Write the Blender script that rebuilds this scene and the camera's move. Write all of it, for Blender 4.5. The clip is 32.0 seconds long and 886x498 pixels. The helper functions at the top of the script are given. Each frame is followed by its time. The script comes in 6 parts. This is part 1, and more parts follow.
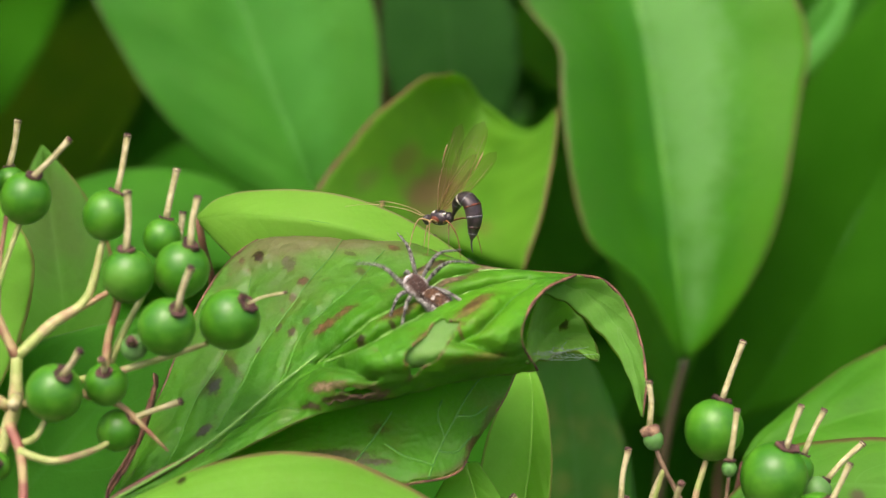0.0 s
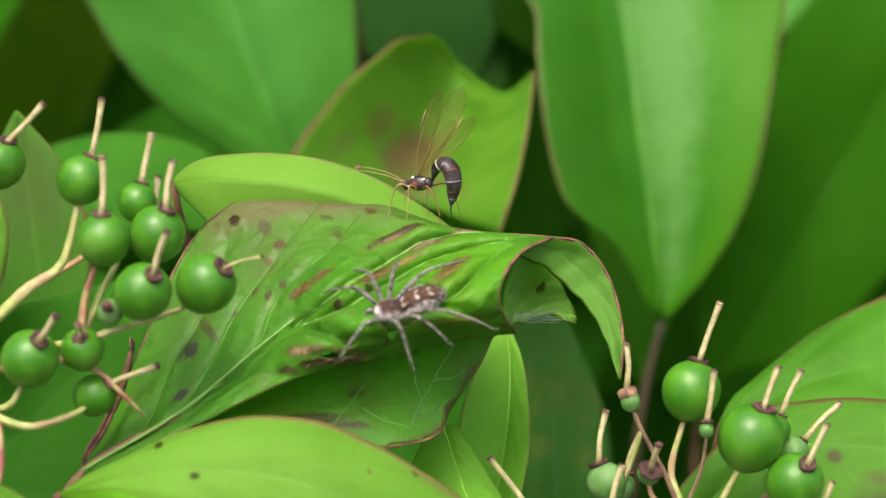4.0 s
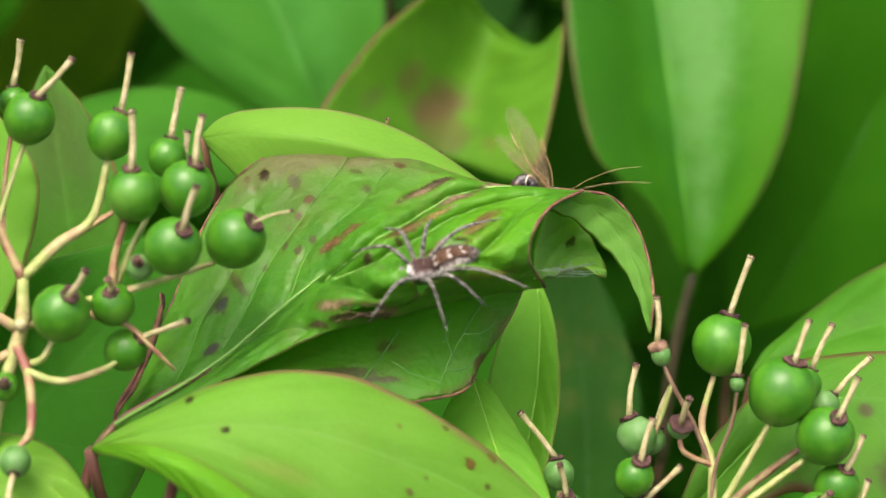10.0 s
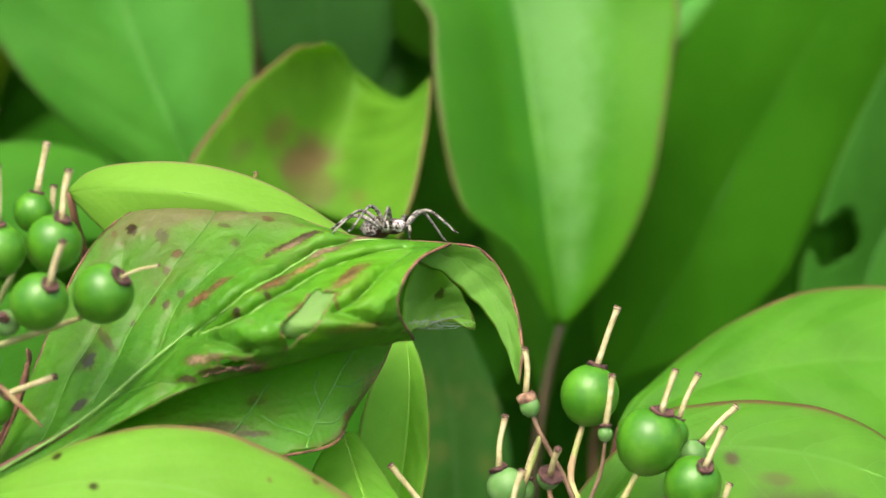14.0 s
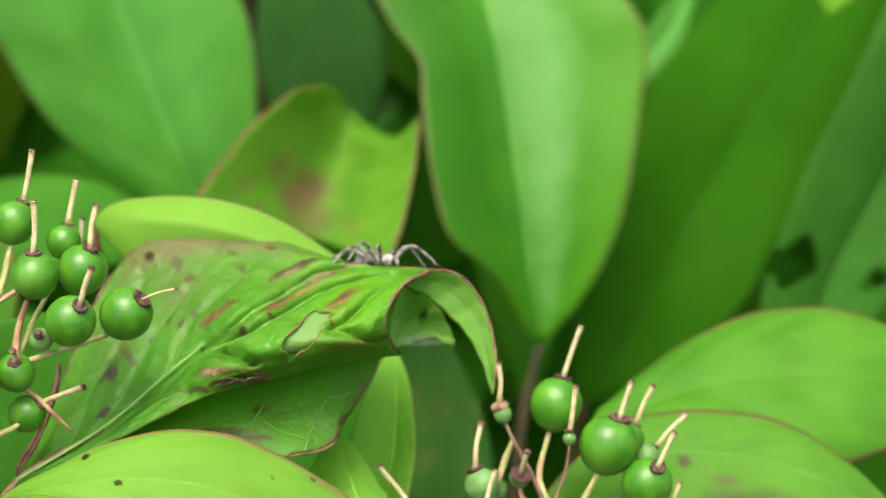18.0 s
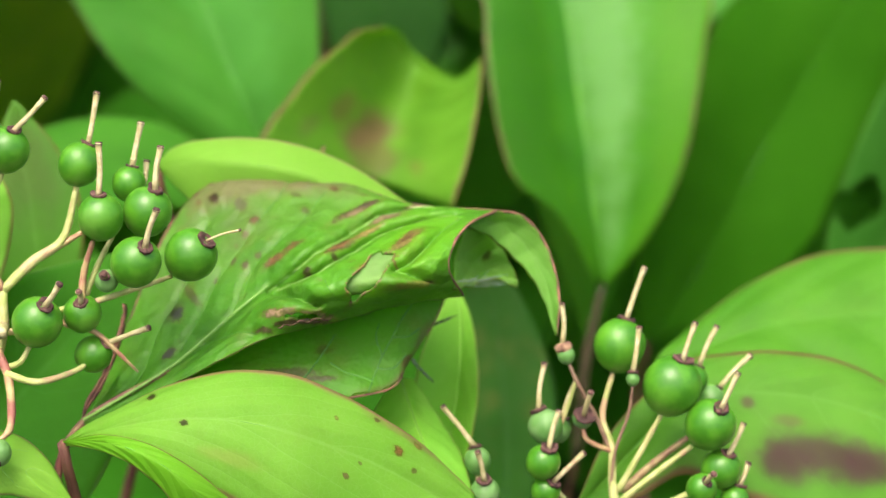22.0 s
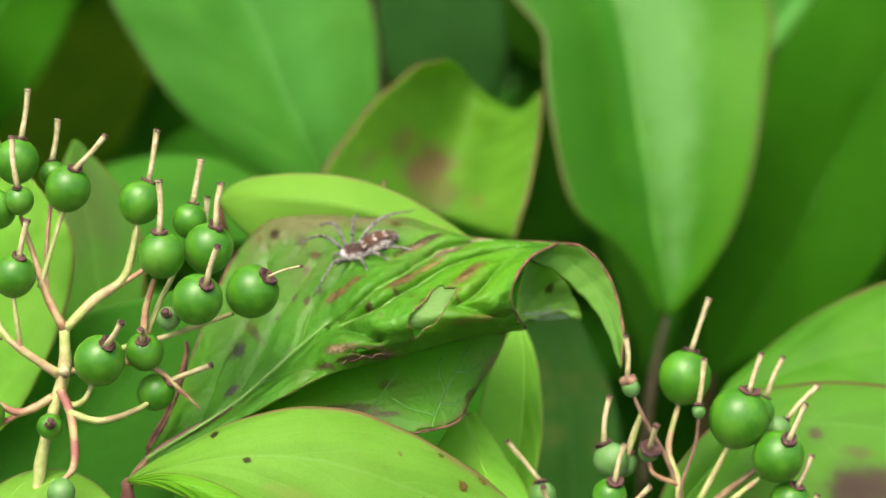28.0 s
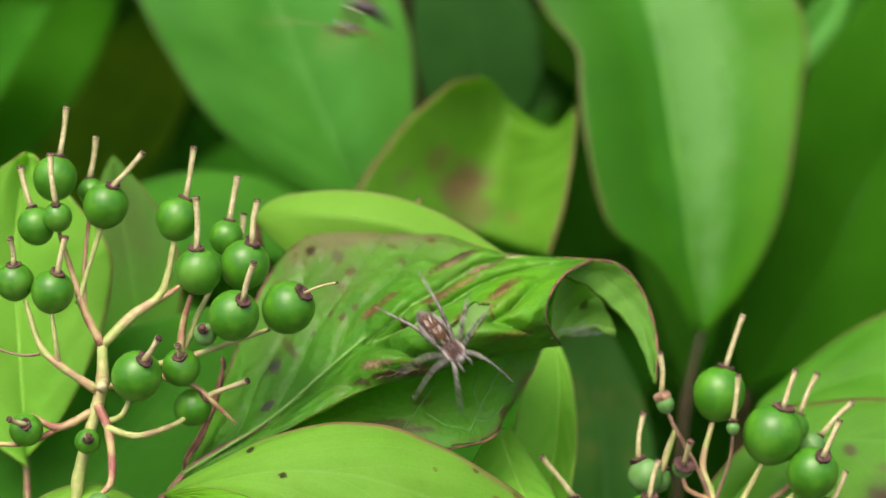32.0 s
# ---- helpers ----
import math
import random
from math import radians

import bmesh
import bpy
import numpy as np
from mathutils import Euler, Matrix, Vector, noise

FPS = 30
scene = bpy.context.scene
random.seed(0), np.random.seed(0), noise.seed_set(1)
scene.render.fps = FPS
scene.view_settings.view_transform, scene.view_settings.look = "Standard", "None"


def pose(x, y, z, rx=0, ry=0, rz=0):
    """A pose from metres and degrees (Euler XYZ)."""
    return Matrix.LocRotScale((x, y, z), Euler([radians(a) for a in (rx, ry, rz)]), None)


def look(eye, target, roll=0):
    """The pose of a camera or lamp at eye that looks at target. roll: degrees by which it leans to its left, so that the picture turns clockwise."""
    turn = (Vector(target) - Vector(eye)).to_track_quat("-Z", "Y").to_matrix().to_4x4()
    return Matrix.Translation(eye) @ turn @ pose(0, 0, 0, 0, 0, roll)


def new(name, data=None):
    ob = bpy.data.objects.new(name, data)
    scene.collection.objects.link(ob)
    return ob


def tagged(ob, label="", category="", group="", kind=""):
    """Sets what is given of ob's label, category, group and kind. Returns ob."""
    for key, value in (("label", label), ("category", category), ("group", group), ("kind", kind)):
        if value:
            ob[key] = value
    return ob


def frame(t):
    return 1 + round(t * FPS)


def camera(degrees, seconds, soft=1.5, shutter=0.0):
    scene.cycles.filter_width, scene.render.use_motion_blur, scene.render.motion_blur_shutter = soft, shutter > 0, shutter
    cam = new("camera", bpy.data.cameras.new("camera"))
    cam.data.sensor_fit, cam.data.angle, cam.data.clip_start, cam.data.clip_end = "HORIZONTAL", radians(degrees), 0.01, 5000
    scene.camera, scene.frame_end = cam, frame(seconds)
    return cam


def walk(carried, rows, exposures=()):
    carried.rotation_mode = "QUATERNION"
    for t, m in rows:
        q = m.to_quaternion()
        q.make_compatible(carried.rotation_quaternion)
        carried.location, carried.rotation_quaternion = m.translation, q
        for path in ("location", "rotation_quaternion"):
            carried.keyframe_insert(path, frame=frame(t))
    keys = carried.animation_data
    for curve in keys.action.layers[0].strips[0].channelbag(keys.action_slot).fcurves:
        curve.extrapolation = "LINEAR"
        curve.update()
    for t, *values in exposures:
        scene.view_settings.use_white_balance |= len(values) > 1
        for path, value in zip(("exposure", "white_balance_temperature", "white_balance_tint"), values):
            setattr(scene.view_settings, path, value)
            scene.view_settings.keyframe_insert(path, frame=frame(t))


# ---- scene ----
# The plant frame: x right, y away from the viewer, z up, in millimetres round the curled leaf; it leans with the
# viewer's downward look.
TILT = 18.0
PLANT = Matrix.Rotation(radians(-TILT), 4, "X")


def V(p):
    """A place of the plant frame, in metres of the world."""
    return PLANT @ (Vector(p) * 0.001)


def view(back, yaw, pitch, roll):
    """The camera's pose: mm behind the curled leaf, then degrees to the left, up, and of roll."""
    m = Matrix.Translation((0, -back * 0.001, 0)) @ Matrix.Rotation(radians(yaw), 4, "Z") @ Matrix.Rotation(radians(pitch), 4, "X")
    return PLANT @ m @ Matrix.Rotation(radians(90), 4, "X") @ Matrix.Rotation(radians(roll), 4, "Z")


cam = camera(23.301, 32.0, soft=1.3, shutter=0.5)
cam.data.dof.use_dof = True
cam.data.dof.focus_distance = 0.2115
cam.data.dof.aperture_fstop = 26.0
PATH = [
    (0.0, view(200.86, -0.550, 1.592, 0.51)),
    (0.5, view(200.46, -0.526, 1.929, 0.35)),
    (1.0, view(200.37, -0.505, 2.188, 0.24)),
    (1.5, view(200.59, -0.561, 2.219, 0.16)),
    (2.0, view(200.58, -0.743, 2.058, 0.18)),
    (2.5, view(200.37, -0.904, 1.834, 0.37)),
    (3.0, view(200.51, -1.065, 1.472, 0.28)),
    (3.5, view(200.23, -1.191, 1.017, 0.28)),
    (5.5, view(201.82, -0.796, 0.027, -0.41)),
    (6.0, view(200.31, -0.170, 0.581, 0.17)),
    (6.5, view(200.46, -0.245, 0.610, 0.19)),
    (7.0, view(200.04, -0.525, 0.401, 0.08)),
    (7.5, view(199.89, -0.511, 0.185, -0.05)),
    (8.0, view(199.96, -0.258, 0.206, 0.08)),
    (8.5, view(199.93, -0.133, 0.180, -0.17)),
    (9.0, view(200.15, 0.007, 0.001, 0.03)),
    (9.5, view(199.80, -0.228, -0.385, -0.10)),
    (10.0, view(200.21, -0.392, -0.613, 0.06)),
    (10.5, view(200.09, -0.730, -0.824, -0.09)),
    (11.0, view(200.51, -1.186, -0.726, 0.04)),
    (11.5, view(200.27, -1.761, -0.404, -0.19)),
    (12.0, view(200.42, -2.286, -0.066, -0.18)),
    (12.5, view(200.43, -2.704, 0.128, -0.32)),
    (13.0, view(200.70, -3.090, 0.334, -0.43)),
    (13.5, view(200.59, -3.469, 0.554, -0.35)),
    (14.0, view(200.77, -3.889, 0.789, -0.34)),
    (14.5, view(200.94, -4.301, 1.072, -0.38)),
    (16.5, view(227.04, -3.728, 1.378, -0.55)),
    (17.0, view(227.37, -3.749, 1.331, -0.37)),
    (17.5, view(227.18, -3.846, 1.374, -0.26)),
    (18.0, view(227.05, -3.901, 1.377, -0.32)),
    (18.5, view(227.00, -3.744, 1.283, -0.33)),
    (19.0, view(227.02, -3.636, 1.048, -0.56)),
    (19.5, view(226.79, -3.529, 0.859, -0.68)),
    (20.0, view(226.77, -3.000, 0.618, -0.80)),
    (20.5, view(226.73, -2.534, 0.291, -0.78)),
    (21.0, view(226.88, -2.449, -0.003, -0.65)),
    (21.5, view(226.91, -2.368, -0.211, -0.61)),
    (22.0, view(227.19, -2.202, -0.184, -0.36)),
    (22.5, view(226.54, -2.215, 0.183, -0.55)),
    (23.0, view(226.02, -2.129, 0.531, -0.78)),
    (23.5, view(226.54, -1.973, 0.622, -0.85)),
    (24.0, view(226.55, -2.084, 0.569, -0.85)),
    (24.5, view(226.69, -2.290, 0.470, -0.70)),
    (26.5, view(226.33, -1.652, 0.075, -0.90)),
    (27.0, view(226.22, -1.288, 0.573, -0.95)),
    (27.5, view(225.89, -0.990, 0.863, -1.04)),
    (28.0, view(225.86, -0.571, 0.737, -1.07)),
    (28.5, view(225.81, -0.155, 0.394, -1.09)),
    (29.0, view(226.15, 0.272, 0.164, -1.08)),
    (29.5, view(226.49, 0.565, 0.242, -1.18)),
    (30.0, view(227.10, 0.604, 0.641, -1.03)),
    (30.5, view(226.60, 0.493, 1.041, -1.17)),
    (31.0, view(226.67, 0.521, 1.225, -1.24)),
    (31.5, view(227.09, 0.550, 1.256, -1.07)),
    (32.0, view(227.03, 0.353, 1.190, -1.03)),
]
walk(cam, PATH, [(t, 0.49 + e, 6850, 15) for t, e in (
    (0, -0.36), (3.5, -0.32), (5.5, -0.15), (6, -0.12), (7, -0.26), (8, -0.3), (9, -0.3), (10, -0.2), (11, -0.08), (12, 0.05), (14, 0.02), (17, 0), (20, -0.03), (22, 0.1), (24, 0), (27, 0.12), (28, -0.1), (29, -0.15), (31, -0.34), (32, -0.35))])

# ---- light: a bright overcast day ----
world = bpy.data.worlds.new("overcast_sky")
scene.world = world
world.use_nodes = True
wn, wl = world.node_tree.nodes, world.node_tree.links
sky = wn.new("ShaderNodeTexSky")
sky.sky_type = "NISHITA"
sky.sun_disc = False
sky.sun_elevation, sky.sun_rotation = radians(65), radians(200)
sky.dust_density = 8.0
sky.air_density = 0.8
wl.new(sky.outputs[0], wn["Background"].inputs[0])
wn["Background"].inputs[1].default_value = 0.25
sun = new("sun", bpy.data.lights.new("sun", "SUN"))
sun.data.energy, sun.data.angle, sun.data.color = 1.7, radians(30), (1.0, 0.97, 0.9)
sun.matrix_world = look((-0.28, -0.42, 1.1), (0, 0, 0))


# ---- materials ----
def mat_nodes(name):
    m = bpy.data.materials.new(name)
    m.use_nodes = True
    nt = m.node_tree
    nt.nodes.clear()
    return m, nt


class Net:
    """Short hand for wiring a node tree."""

    def __init__(self, nt):
        self.nt = nt

    def n(self, kind, **kw):
        node = self.nt.nodes.new(kind)
        for k, v in kw.items():
            if k == "op":
                node.operation = v
            elif k == "blend":
                node.data_type, node.blend_type = "RGBA", v
        return node

    def put(self, sock, v):
        if isinstance(v, bpy.types.NodeSocket):
            self.nt.links.new(v, sock)
        elif isinstance(v, (tuple, list)) and len(v) == 3 and sock.type == "RGBA":
            sock.default_value = (*v, 1)
        else:
            sock.default_value = v

    def math(self, op, a, b=0.0, c=None):
        node = self.n("ShaderNodeMath", op=op)
        self.put(node.inputs[0], a)
        self.put(node.inputs[1], b)
        if c is not None:
            self.put(node.inputs[2], c)
        return node.outputs[0]

    def step(self, v, lo, hi):
        node = self.n("ShaderNodeMapRange")
        node.interpolation_type = "SMOOTHSTEP"
        self.put(node.inputs[0], v)
        node.inputs[1].default_value, node.inputs[2].default_value = lo, hi
        return node.outputs[0]

    def mix(self, f, a, b, blend="MIX"):
        node = self.n("ShaderNodeMix", blend=blend)
        self.put(node.inputs[0], f)
        self.put(node.inputs[6], a)
        self.put(node.inputs[7], b)
        return node.outputs[2]

    def noise(self, vec, scale, detail=3.0, rough=0.55):
        node = self.n("ShaderNodeTexNoise")
        self.put(node.inputs["Vector"], vec)
        node.inputs["Scale"].default_value, node.inputs["Detail"].default_value = scale, detail
        node.inputs["Roughness"].default_value = rough
        return node.outputs[0]

    def bump(self, h, strength, dist):
        node = self.n("ShaderNodeBump")
        node.inputs["Strength"].default_value, node.inputs["Distance"].default_value = strength, dist
        self.put(node.inputs["Height"], h)
        return node.outputs[0]

    def principled(self, color, rough, normal=None, spec=0.4):
        node = self.n("ShaderNodeBsdfPrincipled")
        self.put(node.inputs["Base Color"], color)
        self.put(node.inputs["Roughness"], rough)
        node.inputs["Specular IOR Level"].default_value = spec
        if normal is not None:
            self.put(node.inputs["Normal"], normal)
        return node

    def out(self, shader):
        node = self.n("ShaderNodeOutputMaterial")
        self.nt.links.new(shader, node.inputs[0])


def bend_noise(g, pos):
    """A wandering offset for cell patterns."""
    node = g.n("ShaderNodeTexNoise")
    g.put(node.inputs["Vector"], pos)
    node.inputs["Scale"].default_value = 500
    return node.outputs["Color"]


BROWN, DARK_BROWN = (0.16, 0.075, 0.045), (0.05, 0.022, 0.016)


def leaf_material(name, green, light, vein, margin=(0.2, 0.09, 0.05), margin_width=0.03, stain=0.0, veins=7.0, trans=0.3,
                  rough=0.5, blotch=(), spots=0.0, lift=0.5, slant=(0.3, 1.5), netting=0.05, spec=0.22, patchy=0.0,
                  lines=0.3, tints=(), relief=0.0006, pucker=0.0, mesh=0.0):
    """A leaf's blade: arching veins from the leaf's own coordinates (u along, v across), a coloured margin, stains."""
    m, nt = mat_nodes(name)
    g = Net(nt)
    uv = g.n("ShaderNodeUVMap").outputs[0]
    sep = g.n("ShaderNodeSeparateXYZ")
    g.put(sep.inputs[0], uv)
    pos = g.n("ShaderNodeTexCoord").outputs["Object"]
    s = sep.outputs[0]
    a = g.math("ABSOLUTE", g.math("MULTIPLY_ADD", sep.outputs[1], 2.0, -1.0))
    fine = g.noise(pos, 900, 4)
    broad = g.noise(pos, 110, 3)
    wob = g.math("MULTIPLY", g.math("SUBTRACT", g.noise(pos, 250, 2), 0.5), 0.05)
    w = g.math("ADD", g.math("SUBTRACT", s, g.math("MULTIPLY", g.math("POWER", a, slant[1]), slant[0])), wob)
    ph = g.math("ABSOLUTE", g.math("SUBTRACT", g.math("FRACT", g.math("MULTIPLY", w, veins)), 0.5))
    side = g.math("MULTIPLY", g.step(ph, 0.035, 0.0), g.step(a, 0.98, 0.7))
    mid = g.step(a, 0.035, 0.012)
    line = g.math("MAXIMUM", side, mid)
    quilt = g.math("MINIMUM", g.math("MULTIPLY", ph, 2.0), g.math("MULTIPLY", a, 4.0))
    col = g.mix(g.step(broad, 0.3, 0.72), green, light)
    col = g.mix(g.math("MULTIPLY", g.step(fine, 0.35, 0.75), 0.35), col, light)
    net = g.n("ShaderNodeTexVoronoi")
    net.feature = "DISTANCE_TO_EDGE"
    g.put(net.inputs["Vector"], pos)
    net.inputs["Scale"].default_value = 1500
    netline = g.step(net.outputs["Distance"], 0.08, 0.0)
    col = g.mix(g.math("MULTIPLY", netline, netting), col, vein)
    col = g.mix(g.math("MULTIPLY", line, lines), col, vein)
    if mesh:
        bent = g.mix(0.0016, pos, bend_noise(g, pos), "ADD")
        for size, wide, much in ((330, 0.035, 1.0), (800, 0.05, 0.6)):
            cells = g.n("ShaderNodeTexVoronoi")
            cells.feature = "DISTANCE_TO_EDGE"
            g.put(cells.inputs["Vector"], bent)
            cells.inputs["Scale"].default_value = size
            col = g.mix(g.math("MULTIPLY", g.step(cells.outputs["Distance"], wide, 0.0), mesh * much), col, vein)
    for ts, ta, rs, rv, tc, much in tints:
        ds, dv = g.math("DIVIDE", g.math("SUBTRACT", s, ts), rs), g.math("DIVIDE", g.math("SUBTRACT", sep.outputs[1], ta), rv)
        d = g.math("SQRT", g.math("ADD", g.math("POWER", ds, 2.0), g.math("POWER", dv, 2.0)))
        d = g.math("MULTIPLY_ADD", g.math("SUBTRACT", g.noise(pos, 260, 5, 0.6), 0.5), 1.3, d)
        col = g.mix(g.math("MULTIPLY", g.step(d, 1.25, 0.35), much), col, tc)
    rag = g.math("SUBTRACT", g.noise(pos, 2000, 6, 0.8), 0.5)
    crust = g.step(g.noise(pos, 2300, 4, 0.7), 0.42, 0.6)
    for bs, ba, rs, rv, tilt, bc, much in blotch:
        ds, dv = g.math("SUBTRACT", s, bs), g.math("SUBTRACT", sep.outputs[1], ba)
        dv = g.math("ADD", dv, g.math("MULTIPLY", ds, -tilt))
        d = g.math("SQRT", g.math("ADD", g.math("POWER", g.math("DIVIDE", ds, rs), 2.0), g.math("POWER", g.math("DIVIDE", dv, rv), 2.0)))
        d = g.math("MULTIPLY_ADD", rag, 3.2 if rv > 0.012 else 2.4, d)
        col = g.mix(g.math("MULTIPLY", g.step(d, 1.7, 0.8), much * 0.45), col, (0.2, 0.24, 0.03))
        col = g.mix(g.math("MULTIPLY", g.step(d, 1.12, 0.95), much), col, tuple(c * 0.35 for c in bc))
        col = g.mix(g.math("MULTIPLY", g.step(d, 0.95, 0.7), much), col, g.mix(crust, tuple(c * 1.25 for c in bc), tuple(c * 0.4 for c in bc)))
    if stain:
        p = g.noise(pos, 330, 6, 0.65)
        col = g.mix(g.math("MULTIPLY", g.step(p, 0.66 - 0.08 * stain, 0.74), 0.85), col, BROWN)
    if patchy:
        q = g.noise(pos, 190, 6, 0.7)
        col = g.mix(g.math("MULTIPLY", g.step(q, 0.5, 0.72), patchy), col, (0.2, 0.19, 0.05))
        q = g.noise(pos, 1300, 3, 0.6)
        col = g.mix(g.math("MULTIPLY", g.step(q, 0.6, 0.75), patchy), col, (0.025, 0.09, 0.008))
    if spots:
        cells = g.n("ShaderNodeTexVoronoi")
        g.put(cells.inputs["Vector"], pos)
        cells.inputs["Scale"].default_value = 85
        cells.inputs["Randomness"].default_value = 1.0
        col = g.mix(g.step(g.math("ADD", cells.outputs["Distance"], g.math("MULTIPLY", fine, 0.1)), 0.13, 0.1), col, DARK_BROWN)
    edge = g.math("ADD", a, g.math("MULTIPLY", g.math("SUBTRACT", g.noise(pos, 420, 3), 0.5), 0.06))
    col = g.mix(g.math("MULTIPLY", g.step(edge, 1.0 - margin_width * 1.6, 1.0 - margin_width * 0.5), 0.85), col, margin)
    height = g.math("ADD", g.math("MULTIPLY", quilt, 0.8 * lift), g.math("MULTIPLY", fine, 0.25))
    if pucker:
        cell = g.n("ShaderNodeTexVoronoi")
        cell.feature = "SMOOTH_F1"
        g.put(cell.inputs["Vector"], g.mix(0.0012, pos, bend_noise(g, pos), "ADD"))
        cell.inputs["Scale"].default_value = 620
        height = g.math("ADD", height, g.math("MULTIPLY", g.math("SUBTRACT", 1.0, cell.outputs["Distance"]), pucker))
    nor = g.bump(height, 0.55, relief)
    gloss = g.math("MULTIPLY_ADD", fine, 0.18, rough)
    pr = g.principled(col, gloss, nor, spec)
    tr = g.n("ShaderNodeBsdfTranslucent")
    g.put(tr.inputs[0], g.mix(0.5, col, (0.5, 0.85, 0.06)))
    g.put(tr.inputs["Normal"], nor)
    mx = g.n("ShaderNodeMixShader")
    mx.inputs[0].default_value = min(0.6, trans * 1.6)
    g.put(mx.inputs[1], pr.outputs[0])
    g.put(mx.inputs[2], tr.outputs[0])
    g.out(mx.outputs[0])
    return m


def plain_material(name, c1, c2, scale=400, rough=0.5, spec=0.4, bump=0.3, dist=0.0003, lo=0.35, hi=0.65, third=None, sss=0.0):
    """Two tones in a grain, with a third in sparser patches."""
    m, nt = mat_nodes(name)
    g = Net(nt)
    pos = g.n("ShaderNodeTexCoord").outputs["Object"]
    a = g.noise(pos, scale, 4)
    col = g.mix(g.step(a, lo, hi), c1, c2)
    if third:
        col = g.mix(g.step(g.noise(pos, scale * 0.35, 4), 0.52, 0.64), col, third)
    b = g.noise(pos, scale * 5, 3)
    pr = g.principled(col, g.math("MULTIPLY_ADD", b, 0.2, rough - 0.1), g.bump(g.math("ADD", a, g.math("MULTIPLY", b, 0.4)), bump, dist), spec)
    if sss:
        pr.inputs["Subsurface Weight"].default_value = sss
        pr.inputs["Subsurface Radius"].default_value = (0.0006, 0.0012, 0.0003)
        pr.inputs["Subsurface Scale"].default_value = 1.0
    g.out(pr.outputs[0])
    return m


TAN, OCHRE = (0.42, 0.32, 0.17), (0.3, 0.22, 0.07)


def scar(s0, v0, s1, v1, wide, colour, much):
    """A torn or mined streak of the blade between two places in leaf coordinates."""
    return ((s0 + s1) / 2, (v0 + v1) / 2, abs(s1 - s0) * 0.62, wide, (v1 - v0) / (s1 - s0), colour, much)


